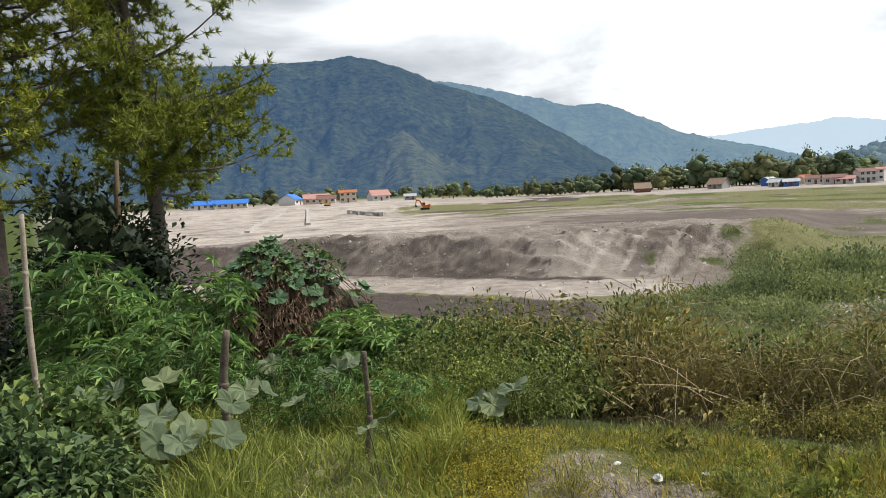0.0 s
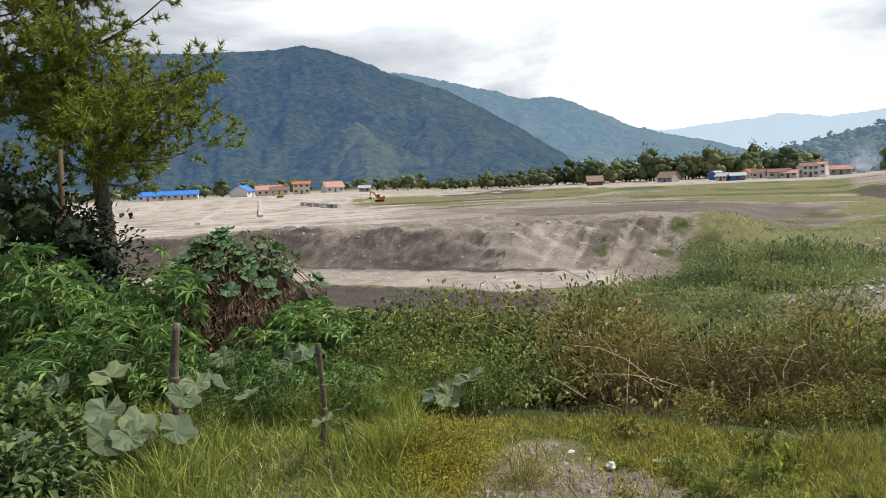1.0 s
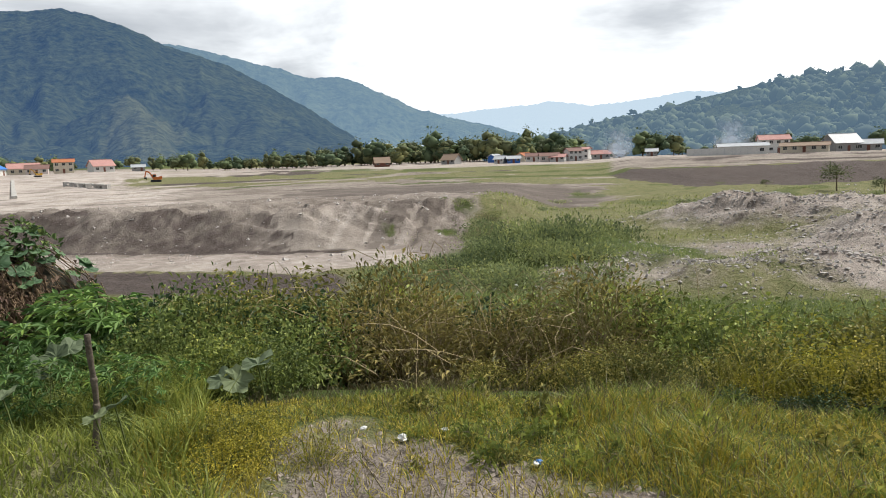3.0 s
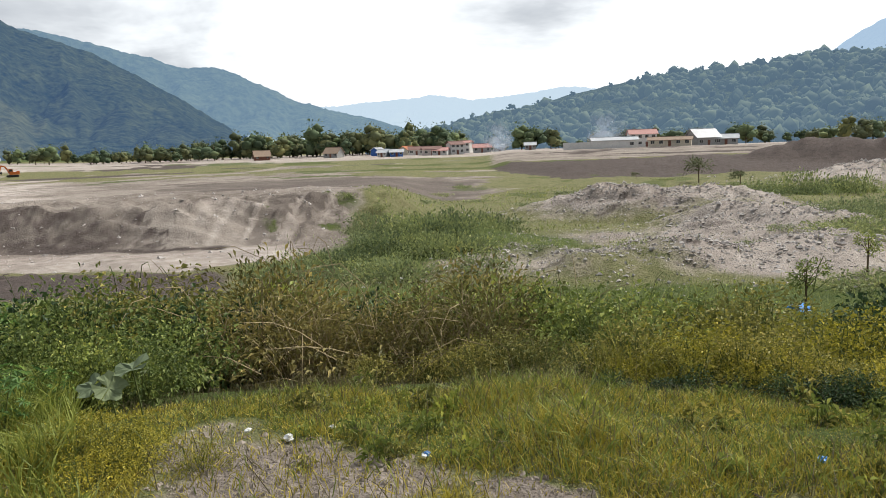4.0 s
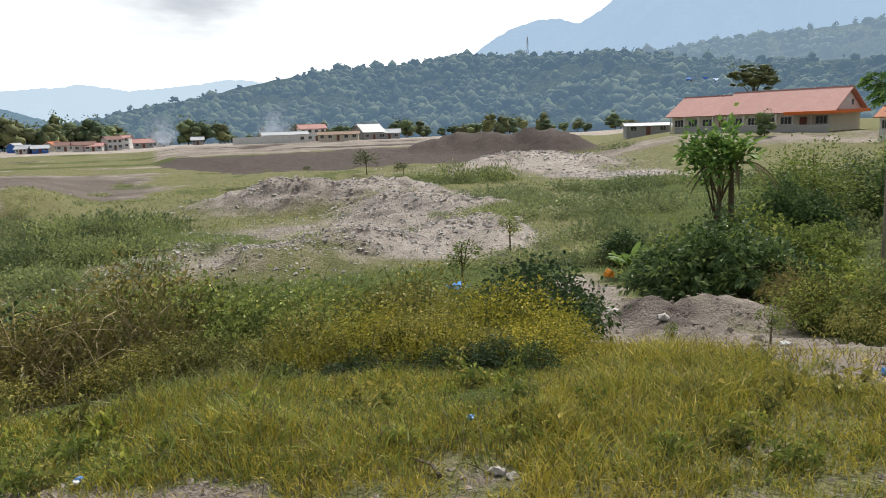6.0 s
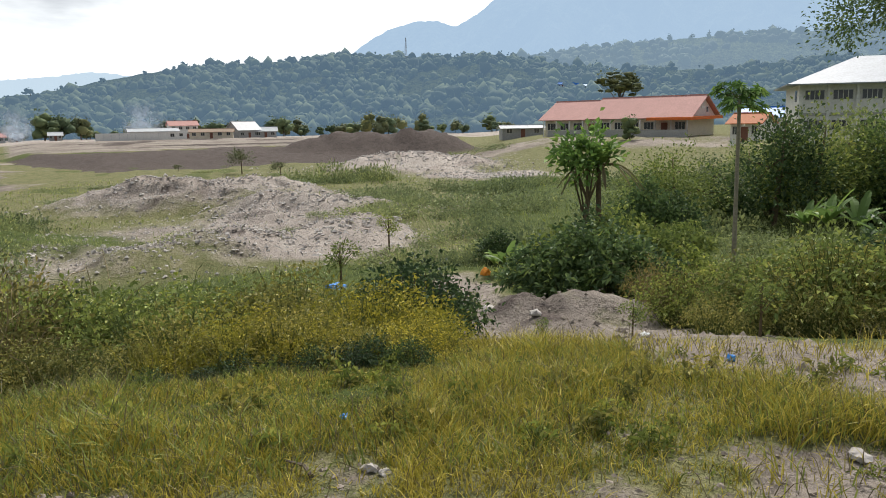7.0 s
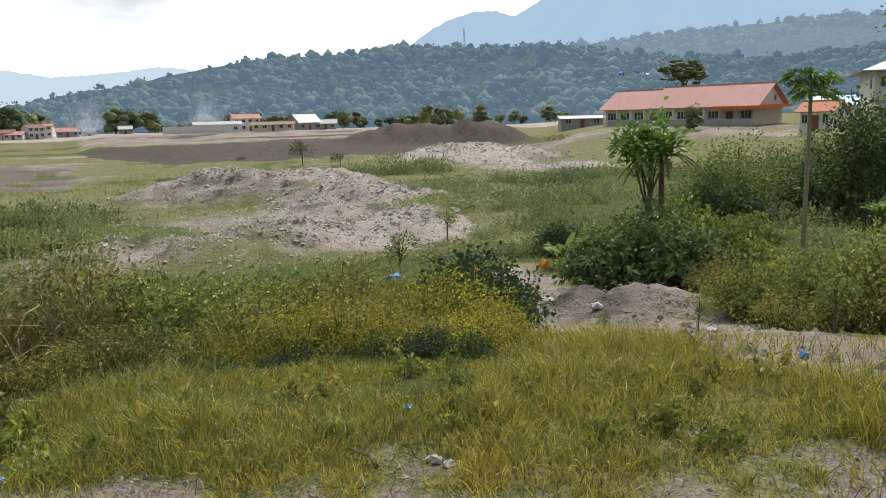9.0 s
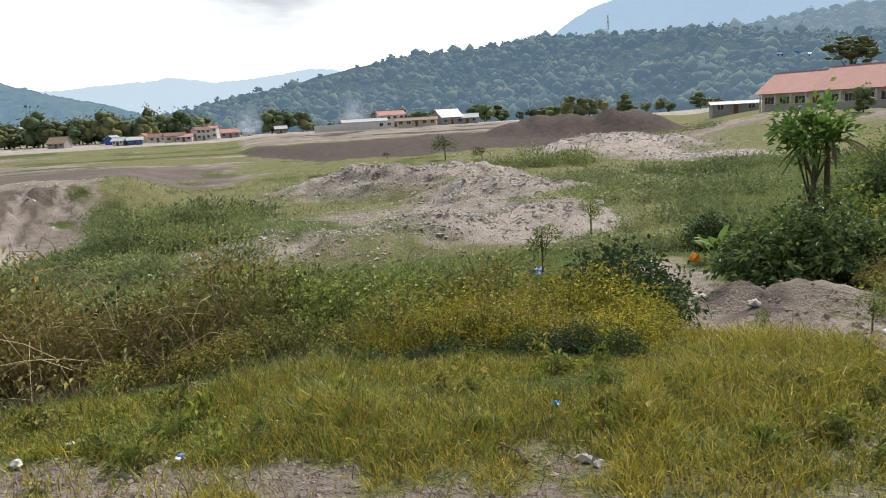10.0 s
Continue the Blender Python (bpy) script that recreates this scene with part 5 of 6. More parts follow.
make_tree("plot_tree", "slim dark-leaved tree beside the banana plant", 4.3, 0.9, L_CASSAVA, (0.14, 0.26), 700, 16, 0.5).matrix_basis = place(73.5, 20.3, 1.0)

# far tree lines
def far_tree(name, label, h, half, mat, clumps, group, flat=1.0):
    ob = thing(name, label, "tree", group)
    c = unit(rng.normal(size=(clumps, 3)))
    c = c * rng.uniform(0.3, 0.95, (clumps, 1)) * [half, half, h * 0.42 * flat] + [0, 0, h * (0.46 if flat == 1.0 else 0.78)]
    size = half * rng.uniform(0.28, 0.55, clumps) * (1.0 if flat == 1.0 else 0.42)
    part("crown", join([lump_soup(c, size, size * rng.uniform(0.6, 0.95, clumps) * flat), tuft_soup(c, size, 9)]), mat, ob, smooth=True)
    part("trunk", tube_soup(curve3((0, 0, -0.4), (0.2, 0.1, h * 0.75), 0, 5), np.linspace(0.03 * h, 0.01 * h, 5), 6), TWIG, ob, smooth=True)
    part("limb", join([tube_soup(curve3((0.1, 0.05, h * rng.uniform(0.3, 0.55)), q, 0.02 * h, 3), np.linspace(0.010 * h, 0.003 * h, 3), 3) for q in c[:6]]), TWIG, ob)
    return ob


far_kinds = [far_tree("far_tree", "green tree in the far tree line", 10.0, 4.6, L_FARTREE if i % 2 == 0 else L_FAROLIVE, 14, "far trees") for i in range(5)]
line_spots = []
for k in range(120):
    az_k = 3.5 + 27 * k / 120 + rng.normal() * 0.2
    line_spots.append((az_k, rng.uniform(425, 470), float(np.interp(az_k, (3, 9, 13, 17, 20, 24, 27, 30), (0.6, 0.85, 1.0, 1.45, 1.25, 1.3, 1.5, 1.1))) * rng.uniform(0.7, 1.3), rng.uniform(0.8, 1.2)))
for k in range(46):
    line_spots.append((-28 + 32 * k / 46 + rng.normal() * 0.2, rng.uniform(440, 520), rng.uniform(0.55, 1.05), rng.uniform(0.8, 1.3)))
for k in range(46):
    line_spots.append((30 + 38 * k / 46 + rng.normal() * 0.3, rng.uniform(400, 455), rng.uniform(0.5, 1.2), rng.uniform(0.7, 1.1)))
line_spots += [(26.4, 460, 1.9, 1.1), (26.0, 450, 1.2, 1.6), (34.6, 390, 1.35, 1.0), (35.6, 395, 1.3, 1.0), (36.8, 400, 1.2, 1.1), (55.8, 330, 0.85, 0.9), (57.6, 320, 0.95, 0.9), (58.3, 325, 0.9, 0.9), (1.0, 430, 1.1, 1.0), (0.2, 430, 0.9, 1.0), (-14, 430, 1.2, 0.9), (-12.7, 430, 1.1, 0.9), (-15.5, 440, 1.0, 0.9)]
copies(far_kinds, line_spots)
far_tree("acacia_tree", "spreading flat-topped tree behind the school", 15.0, 6.0, L_FAROLIVE, 70, "trees", 0.55).matrix_basis = place(75.5, 195, 1.0)
far_tree("garden_tree", "small dark garden tree before the school", 4.6, 1.5, L_FARTREE, 20, "trees").matrix_basis = place(76.3, 128, 1.0)


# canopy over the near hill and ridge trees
def leafy_haze(name, dark, light, haze_glow, amount):
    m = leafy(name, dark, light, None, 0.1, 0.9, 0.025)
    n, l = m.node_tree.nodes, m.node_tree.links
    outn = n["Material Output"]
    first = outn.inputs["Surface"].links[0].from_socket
    # distance haze, laid over the leaf colour as a faint glow
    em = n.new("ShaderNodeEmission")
    em.inputs["Color"].default_value = (*haze_glow, 1)
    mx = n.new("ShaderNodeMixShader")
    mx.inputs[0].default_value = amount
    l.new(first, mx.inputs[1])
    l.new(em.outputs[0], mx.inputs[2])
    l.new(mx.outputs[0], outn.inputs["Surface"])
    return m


# canopy leaves with the haze of their distance put into the colour
CANOPY = leafy_haze("hazed_hill_canopy_leaf", (0.024, 0.042, 0.018), (0.098, 0.124, 0.048), (0.25, 0.40, 0.58), 0.26)
CANOPY_BACK = leafy_haze("hazed_back_ridge_leaf", (0.045, 0.068, 0.028), (0.14, 0.165, 0.065), (0.34, 0.48, 0.63), 0.40)


def hill_woods(name, hill_name, rows, count, lo, hi, gap, mat, label, seed):
    """Uneven tree crowns standing thick over a hill, with clearings."""
    me = bpy.data.objects[hill_name].data
    hv = np.zeros(len(me.vertices) * 3, np.float32)
    me.vertices.foreach_get("co", hv)
    hv = hv.reshape(-1, 3)
    hv = hv[: rows * (len(hv) // (rows + 5))]
    p = hv[rng.integers(0, len(hv), count)] + rng.normal(size=(count, 3)) * [4, 4, 0.4]
    p = p[fractal(p[:, 0] * 0.009, p[:, 1] * 0.009, seed, 4) > gap]
    size = lo * (hi / lo) ** (rng.uniform(size=len(p)) ** 1.6)
    return tagged(new(name, quick_mesh(name, *join([lump_soup(p + [0, 0, 0.3] * size[:, None], size, size * rng.uniform(0.7, 1.3, len(p))), tuft_soup(p, size, 4)]), mat, True)), label, "forest", kind="stuff")


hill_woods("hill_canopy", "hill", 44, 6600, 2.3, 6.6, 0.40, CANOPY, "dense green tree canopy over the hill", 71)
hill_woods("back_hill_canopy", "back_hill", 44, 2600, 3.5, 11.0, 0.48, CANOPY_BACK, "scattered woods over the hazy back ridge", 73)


def ridge_trees(crest, crest_r, azs, mat, label, lo, hi):
    proto = far_tree("ridge_tree", label, 12.0, 4.4, mat, 9, "ridge trees")
    caz, cel = [c[0] for c in crest], [c[1] for c in crest]
    for i, az in enumerate(azs):
        r_ = crest_r - 10.0
        z_ = 1.65 + crest_r * math.tan(radians(float(np.interp(az, caz, cel)))) - 4.5
        k_ = rng.uniform(lo, hi)
        m_ = Matrix.LocRotScale((r_ * math.sin(radians(az)), r_ * math.cos(radians(az)), z_), Euler((0, 0, rng.uniform(0, 6))), (k_ * rng.uniform(0.8, 1.3), k_ * rng.uniform(0.8, 1.3), k_))
        (copy_thing(proto, Matrix.Identity(4)) if i else proto).matrix_basis = m_


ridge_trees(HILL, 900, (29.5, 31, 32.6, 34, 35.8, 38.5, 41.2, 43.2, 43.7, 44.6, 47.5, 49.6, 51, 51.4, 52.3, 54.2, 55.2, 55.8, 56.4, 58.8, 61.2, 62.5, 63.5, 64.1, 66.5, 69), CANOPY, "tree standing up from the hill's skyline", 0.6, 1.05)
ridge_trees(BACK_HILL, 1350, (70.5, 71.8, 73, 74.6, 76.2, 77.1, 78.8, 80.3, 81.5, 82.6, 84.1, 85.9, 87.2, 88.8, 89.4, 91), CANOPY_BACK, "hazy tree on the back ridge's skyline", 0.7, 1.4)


# ---- buildings ----
def box(x0, x1, y0, y1, z0, z1):
    v = np.array([(x, y, z) for z in (z0, z1) for y in (y0, y1) for x in (x0, x1)], float)
    f = np.array([(0, 2, 1), (1, 2, 3), (4, 5, 6), (5, 7, 6), (0, 1, 4), (1, 5, 4), (2, 6, 3), (3, 6, 7), (0, 4, 2), (2, 4, 6), (1, 3, 5), (3, 7, 5)])
    return v, f


def slab(corners, thick):
    """A sloping four-cornered plate with thickness."""
    c = np.array(corners, float)
    nrm = unit(np.cross(c[1] - c[0], c[3] - c[0]))
    v = np.vstack([c, c + nrm * thick])
    f = np.array([(0, 2, 1), (0, 3, 2), (4, 5, 6), (4, 6, 7)] + [q for i in range(4) for q in ((i, (i + 1) % 4, 4 + (i + 1) % 4), (i, 4 + (i + 1) % 4, 4 + i))])
    return v, f


def gable_walls(w, d, h, rise_):
    v, f = box(-w / 2, w / 2, -d / 2, d / 2, -0.6, h)
    g = np.array([(-w / 2, -d / 2, h), (-w / 2, d / 2, h), (-w / 2, 0, h + rise_), (w / 2, -d / 2, h), (w / 2, d / 2, h), (w / 2, 0, h + rise_)])
    return join([(v, f), (g, np.array([(0, 2, 1), (3, 4, 5), (0, 3, 5), (0, 5, 2), (1, 2, 5), (1, 5, 4)]))])


def gable_roof(w, d, h, rise_, over=0.6, thick=0.14):
    k = rise_ / (d / 2)
    e, lo = d / 2 + over, h - over * k
    a = slab([(-w / 2 - over, -e, lo), (w / 2 + over, -e, lo), (w / 2 + over, 0, h + rise_), (-w / 2 - over, 0, h + rise_)], thick)
    b_ = slab([(w / 2 + over, e, lo), (-w / 2 - over, e, lo), (-w / 2 - over, 0, h + rise_), (w / 2 + over, 0, h + rise_)], thick)
    ridge = box(-w / 2 - over, w / 2 + over, -0.2, 0.2, h + rise_ + 0.02, h + rise_ + thick + 0.1)
    return join([a, b_, ridge])


def paint(name, c, rough=0.8, metal=0.0, scale=0.6):
    return plain(name, tuple(v * 0.86 for v in c), c, scale, rough, 0.3, metal)


W_WHITE, W_CREAM, W_GREY = paint("white_render", (0.72, 0.71, 0.68)), paint("cream_render", (0.66, 0.60, 0.48)), paint("grey_block_wall", (0.36, 0.36, 0.35))
W_PINK, W_BLUE, W_WOOD = paint("pale_pink_render", (0.70, 0.62, 0.58)), paint("blue_wall_sheet", (0.06, 0.17, 0.50)), paint("brown_board_wall", (0.22, 0.10, 0.07))
R_RED, R_RUST, R_GREY = paint("red_tile_roof", (0.50, 0.275, 0.245)), paint("rusty_sheet_roof", (0.23, 0.135, 0.115)), paint("grey_sheet_roof", (0.45, 0.47, 0.49), 0.5)
R_BLUE, R_ORANGE, R_STRAW = paint("blue_sheet_roof", (0.04, 0.20, 0.62), 0.5), paint("orange_roof", (0.45, 0.17, 0.08)), paint("brown_thatch_roof", (0.30, 0.22, 0.16))
R_WHITE, GLASS, FRAME = paint("white_metal_roof", (0.36, 0.39, 0.44), 0.55), plain("dark_window_glass", (0.03, 0.035, 0.04), (0.06, 0.065, 0.07), 1, 0.12, 0.6), paint("window_frame", (0.55, 0.54, 0.50))
AWNING = paint("orange_awning", (0.70, 0.17, 0.04))
CONCRETE = plain("bare_concrete", (0.36, 0.34, 0.31), (0.50, 0.48, 0.45), 0.8, relief=0.3)


def window(parent, x, y, z, w, h, bars=1):
    wd = part("window", join([box(x - w / 2, x + w / 2, y - 0.06, y + 0.02, z, z + 0.07), box(x - w / 2, x + w / 2, y - 0.06, y + 0.02, z + h - 0.07, z + h)]
                             + [box(x - w / 2 + q * (w - 0.07), x - w / 2 + q * (w - 0.07) + 0.07, y - 0.06, y + 0.02, z + 0.07, z + h - 0.07) for q in np.linspace(0, 1, bars + 2)]), FRAME, parent)
    part("pane", box(x - w / 2 + 0.05, x + w / 2 - 0.05, y - 0.035, y - 0.012, z + 0.05, z + h - 0.05), GLASS, wd)


def house(name, label, az, r, w, d, h, rise_, wall, roof, turn=0.0, windows=3, storeys=1, group="far houses"):
    ob = thing(name, label, "building", group)
    ob.matrix_basis = Matrix.LocRotScale(at(az, r, 0.0), Euler((0, 0, radians(-az + turn))), None)
    part("wall", gable_walls(w, d, h * storeys, rise_), wall, ob)
    part("roof", gable_roof(w, d, h * storeys, rise_), roof, ob)
    for s in range(storeys):
        for i in range(windows):
            x = -w / 2 + w * (i + 0.5) / windows
            if s == 0 and i == windows // 2:
                part("door", box(x - 0.5, x + 0.5, -d / 2 - 0.06, -d / 2 + 0.02, 0, 2.1), W_WOOD, ob)
            else:
                window(ob, x, -d / 2, s * h + 1.0, min(1.4, w / windows * 0.6), 1.2)
    return ob


house("market_shed", "long shed with bright blue sheet roof", -17.9, 400, 15, 9, 2.6, 2.0, W_WHITE, R_BLUE, 4, 5)
house("market_shed", "long shed with bright blue sheet roof", -15.5, 395, 15, 9, 2.6, 2.0, W_CREAM, R_BLUE, -4, 5)
house("house", "small house with blue roof and white gable", -11.3, 390, 6.5, 10, 3.0, 2.6, W_WHITE, R_BLUE, 55, 2)
house("house", "house with rusty red roof at the field's edge", -9.4, 400, 13, 8, 3.0, 2.2, W_CREAM, R_RED, 5, 4)
house("house", "low house with faded red roof", -8.6, 385, 9, 7, 2.6, 1.6, W_PINK, R_RUST, -5, 3)
house("house", "cream two-storey house with orange roof", -7.0, 390, 8.5, 7, 2.6, 1.3, W_CREAM, R_ORANGE, 0, 3, 2)
house("house", "white gabled house near palm trees", -4.7, 410, 10, 9, 3.0, 2.8, W_WHITE, R_RED, 20, 3)
house("shed", "small pale shed by the tree line", -2.3, 410, 6, 5, 2.2, 1.2, W_GREY, R_GREY, 0, 2)
house("hut", "brown wooden hut with thatched roof", 15.1, 370, 7.0, 6, 2.2, 2.4, W_WOOD, R_STRAW, 8, 3)
house("hut", "grey-roofed hut among trees", 20.4, 375, 7.5, 7, 2.4, 2.6, W_GREY, R_STRAW, -30, 3)
for az, w, wall, roof, st, turn in ((23.6, 5, W_BLUE, R_GREY, 1, 20), (24.3, 6, W_WHITE, R_GREY, 1, -10), (25.0, 7, W_BLUE, R_GREY, 1, 0), (25.9, 8, W_CREAM, R_ORANGE, 1, 25), (26.7, 9, W_WHITE, R_RUST, 1, 0), (27.6, 12, W_PINK, R_RUST, 2, 3), (28.6, 9, W_WHITE, R_RED, 1, -6), (29.6, 8, W_WHITE, R_RUST, 2, 12), (30.5, 9, W_WHITE, R_RED, 2, -8), (31.6, 10, W_GREY, R_RED, 1, 0), (32.9, 7, W_WHITE, R_GREY, 1, 5), (35.3, 6, W_GREY, R_GREY, 1, 0)):
    house("town_house", "small rendered house with %s roof in the village row" % {"red_tile_roof": "red", "rusty_sheet_roof": "rusty", "grey_sheet_roof": "grey", "orange_roof": "orange"}[roof.name], az + rng.uniform(-0.2, 0.2), 365 + rng.uniform(-25, 30), w * rng.uniform(0.6, 0.9), 6, rng.uniform(2.1, 2.9), rng.uniform(0.9, 1.7), wall, roof, turn * 2, 3, 2 if st == 2 and az > 29 else 1)
house("townhouse", "two-storey house with red tiled roof", 43.4, 330, 11, 8, 2.7, 1.7, W_WHITE, R_RED, 10, 4, 2)
house("house", "grey gabled house at the building site", 47.6, 300, 9, 10, 3.2, 3.0, W_GREY, R_GREY, 28, 3)
house("house", "low grey-roofed annex of a house", 49.2, 300, 8, 6, 2.6, 1.4, W_GREY, R_GREY, 0, 3)
house("site_shed", "long low site shed with rusty pale roof", 45.4, 290, 15, 6, 2.4, 1.0, W_CREAM, R_STRAW, -4, 5)
house("warehouse", "white sheet-metal site warehouse", 41.4, 285, 16, 8, 3.0, 1.0, W_WHITE, R_GREY, 6, 4)
for az, r in ((71.3, 640), (72.2, 655), (73.0, 645)):
    house("hill_house", "small blue-roofed house on the hillside", az, r, 6, 5, 2.6, 1.6, W_WHITE, R_BLUE, rng.uniform(-30, 30), 2).location.z = 1.65 + r * math.tan(radians(2.5 + 0.15 * math.sin(az * 9)))


def hoarding():
    ob = thing("site_hoarding", "white sheet-metal hoarding round the building site", "fence")
    ob.matrix_basis = Matrix.LocRotScale(at(40.0, 268), Euler((0, 0, radians(-40 + 4))), None)
    for i in range(9):
        part("panel", box(-10.8 + i * 2.4, -8.46 + i * 2.4, -0.04, 0.04, 0.1, 2.5), W_WHITE, ob)
        part("post", box(-10.86 + i * 2.4, -10.74 + i * 2.4, 0.04, 0.16, -0.3, 2.5), R_GREY, ob)


hoarding()


def school():
    ob = thing("school_building", "long school building with red sheet roof and cream walls", "school")
    ob.matrix_basis = Matrix.LocRotScale(at(75.6, 150, 0.1), Euler((0, 0, radians(-75.6 - 27))), None)
    part("wall", gable_walls(29.0, 12, 3.3, 2.7), W_CREAM, ob).location = (1.3, 0, 0)
    part("gable_wall", join([slab([(15.82, -6, 3.3), (15.82, 6, 3.3), (15.82, 0.05, 6.7), (15.82, -0.05, 6.7)], 0.2)]), W_PINK, ob, "pale pink gable wall")
    part("roof", gable_roof(19, 12, 3.3, 3.45, 0.9), R_RED, ob).location = (6.5, 0, 0.12)
    part("roof", gable_roof(10.6, 12, 3.3, 3.2, 0.9), R_RED, ob).location = (-8.1, 0, 0)
    part("gable_face", box(16.02, 16.1, -1.0, 1.0, 4.6, 5.0), W_WHITE, ob)
    part("vent", box(16.03, 16.12, 1.6, 2.2, 4.0, 4.9), GLASS, ob)
    for i in range(10):
        x = -11.7 + i * 2.9
        if i in (3, 8):
            part("door", box(x - 0.6, x + 0.6, -6.08, -5.98, 0.0, 2.2), W_WOOD, ob)
        else:
            window(ob, x, -6.0, 1.0, 1.9, 1.35, 2)
    for i in range(11):
        part("pillar", box(-13.1 + i * 2.9, -12.9 + i * 2.9, -7.0, -6.8, -0.6, 2.75), W_WHITE, ob)
    part("awning", slab([(9.5, -9.0, 2.6), (17.8, -9.0, 2.6), (17.8, 5.0, 2.85), (9.5, 5.0, 2.85)], 0.5), AWNING, ob, "bright orange awning")
    part("low_wall", box(-10, 17.5, -10.2, -10.0, -1.2, 1.0), W_GREY, ob)
    return ob


school()
house("annex", "small white annex with orange roof", 84.6, 118, 4, 6, 2.7, 1.2, W_WHITE, R_ORANGE, -18, 3)
house("blue_shed", "low blue-roofed shed behind the trees", 85.6, 150, 9, 6, 3.2, 1.6, W_WHITE, R_BLUE, 0, 3)
house("low_store", "long low pale store by the site", 68.3, 185, 10, 5, 2.2, 0.6, W_GREY, R_GREY, 10, 3)


def white_block():
    ob = thing("white_block", "white two-storey building with a pale metal hip roof", "building")
    ob.matrix_basis = Matrix.LocRotScale(at(94.2, 96, 0), Euler((0, 0, radians(-94.2 + 13))), None)
    w, d, h = 24.0, 13.0, 6.1
    part("wall", box(-w / 2, w / 2, -d / 2, d / 2, -0.6, h), W_WHITE, ob)
    o, hh = 1.3, 3.0
    L_, D_ = w / 2 + o, d / 2 + o
    ra = w / 2 - 6.2
    soups = [slab([(-L_, -D_, h - 0.1), (L_, -D_, h - 0.1), (ra, 0, h + hh), (-ra, 0, h + hh)], 0.15), slab([(L_, D_, h - 0.1), (-L_, D_, h - 0.1), (-ra, 0, h + hh), (ra, 0, h + hh)], 0.15),
             slab([(-L_, D_, h - 0.1), (-L_, -D_, h - 0.1), (-ra, -0.05, h + hh), (-ra, 0.05, h + hh)], 0.15), slab([(L_, -D_, h - 0.1), (L_, D_, h - 0.1), (ra, 0.05, h + hh), (ra, -0.05, h + hh)], 0.15)]
    part("roof", join(soups), R_WHITE, ob)
    part("floor_band", box(-w / 2 - 0.12, w / 2 + 0.12, -d / 2 - 0.14, -d / 2 - 0.002, 2.9, 3.2), W_GREY, ob)
    for i in range(10):
        x = -w / 2 + 0.15 + i * (w - 0.3) / 9
        part("pillar", box(x - 0.14, x + 0.14, -d / 2 - 0.26, -d / 2 - 0.142, -0.6, h), W_WHITE, ob)
    for s in (0, 1):
        for i in range(9):
            window(ob, -w / 2 + 0.15 + (i + 0.5) * (w - 0.3) / 9, -d / 2, s * 3.05 + 1.45, 1.9, 1.05, 3)
    wd = part("side_window", box(-w / 2 - 0.05, -w / 2 + 0.02, -4.6, -3.2, 4.4, 5.6), GLASS, ob)
    return ob


white_block()


# ---- machines and site clutter ----
ORANGE_PAINT, RUBBER = plain("orange_machine_paint", (0.55, 0.12, 0.02), (0.66, 0.17, 0.03), 2, 0.5, 0.4), plain("track_rubber", (0.02, 0.02, 0.02), (0.05, 0.05, 0.05), 4)
YELLOW_PAINT = plain("yellow_machine_paint", (0.55, 0.30, 0.03), (0.65, 0.38, 0.05), 2, 0.5, 0.4)


def beam(points, w, h):
    soups = []
    for a, b_ in zip(points[:-1], points[1:]):
        a, b_ = np.array(a, float), np.array(b_, float)
        dx = unit(b_ - a)
        up = unit(np.cross(dx, [0, 1.0, 0]))
        c = [a + s * np.array([0, w / 2, 0]) + t * up * h / 2 for s, t in ((-1, -1), (1, -1), (1, 1), (-1, 1))]
        e = [b_ + s * np.array([0, w / 2, 0]) + t * up * h / 2 for s, t in ((-1, -1), (1, -1), (1, 1), (-1, 1))]
        f = [q for i in range(4) for q in ((i, (i + 1) % 4, 4 + (i + 1) % 4), (i, 4 + (i + 1) % 4, 4 + i))] + [(0, 2, 1), (0, 3, 2), (4, 5, 6), (4, 6, 7)]
        soups.append((np.array(c + e), np.array(f)))
    return join(soups)


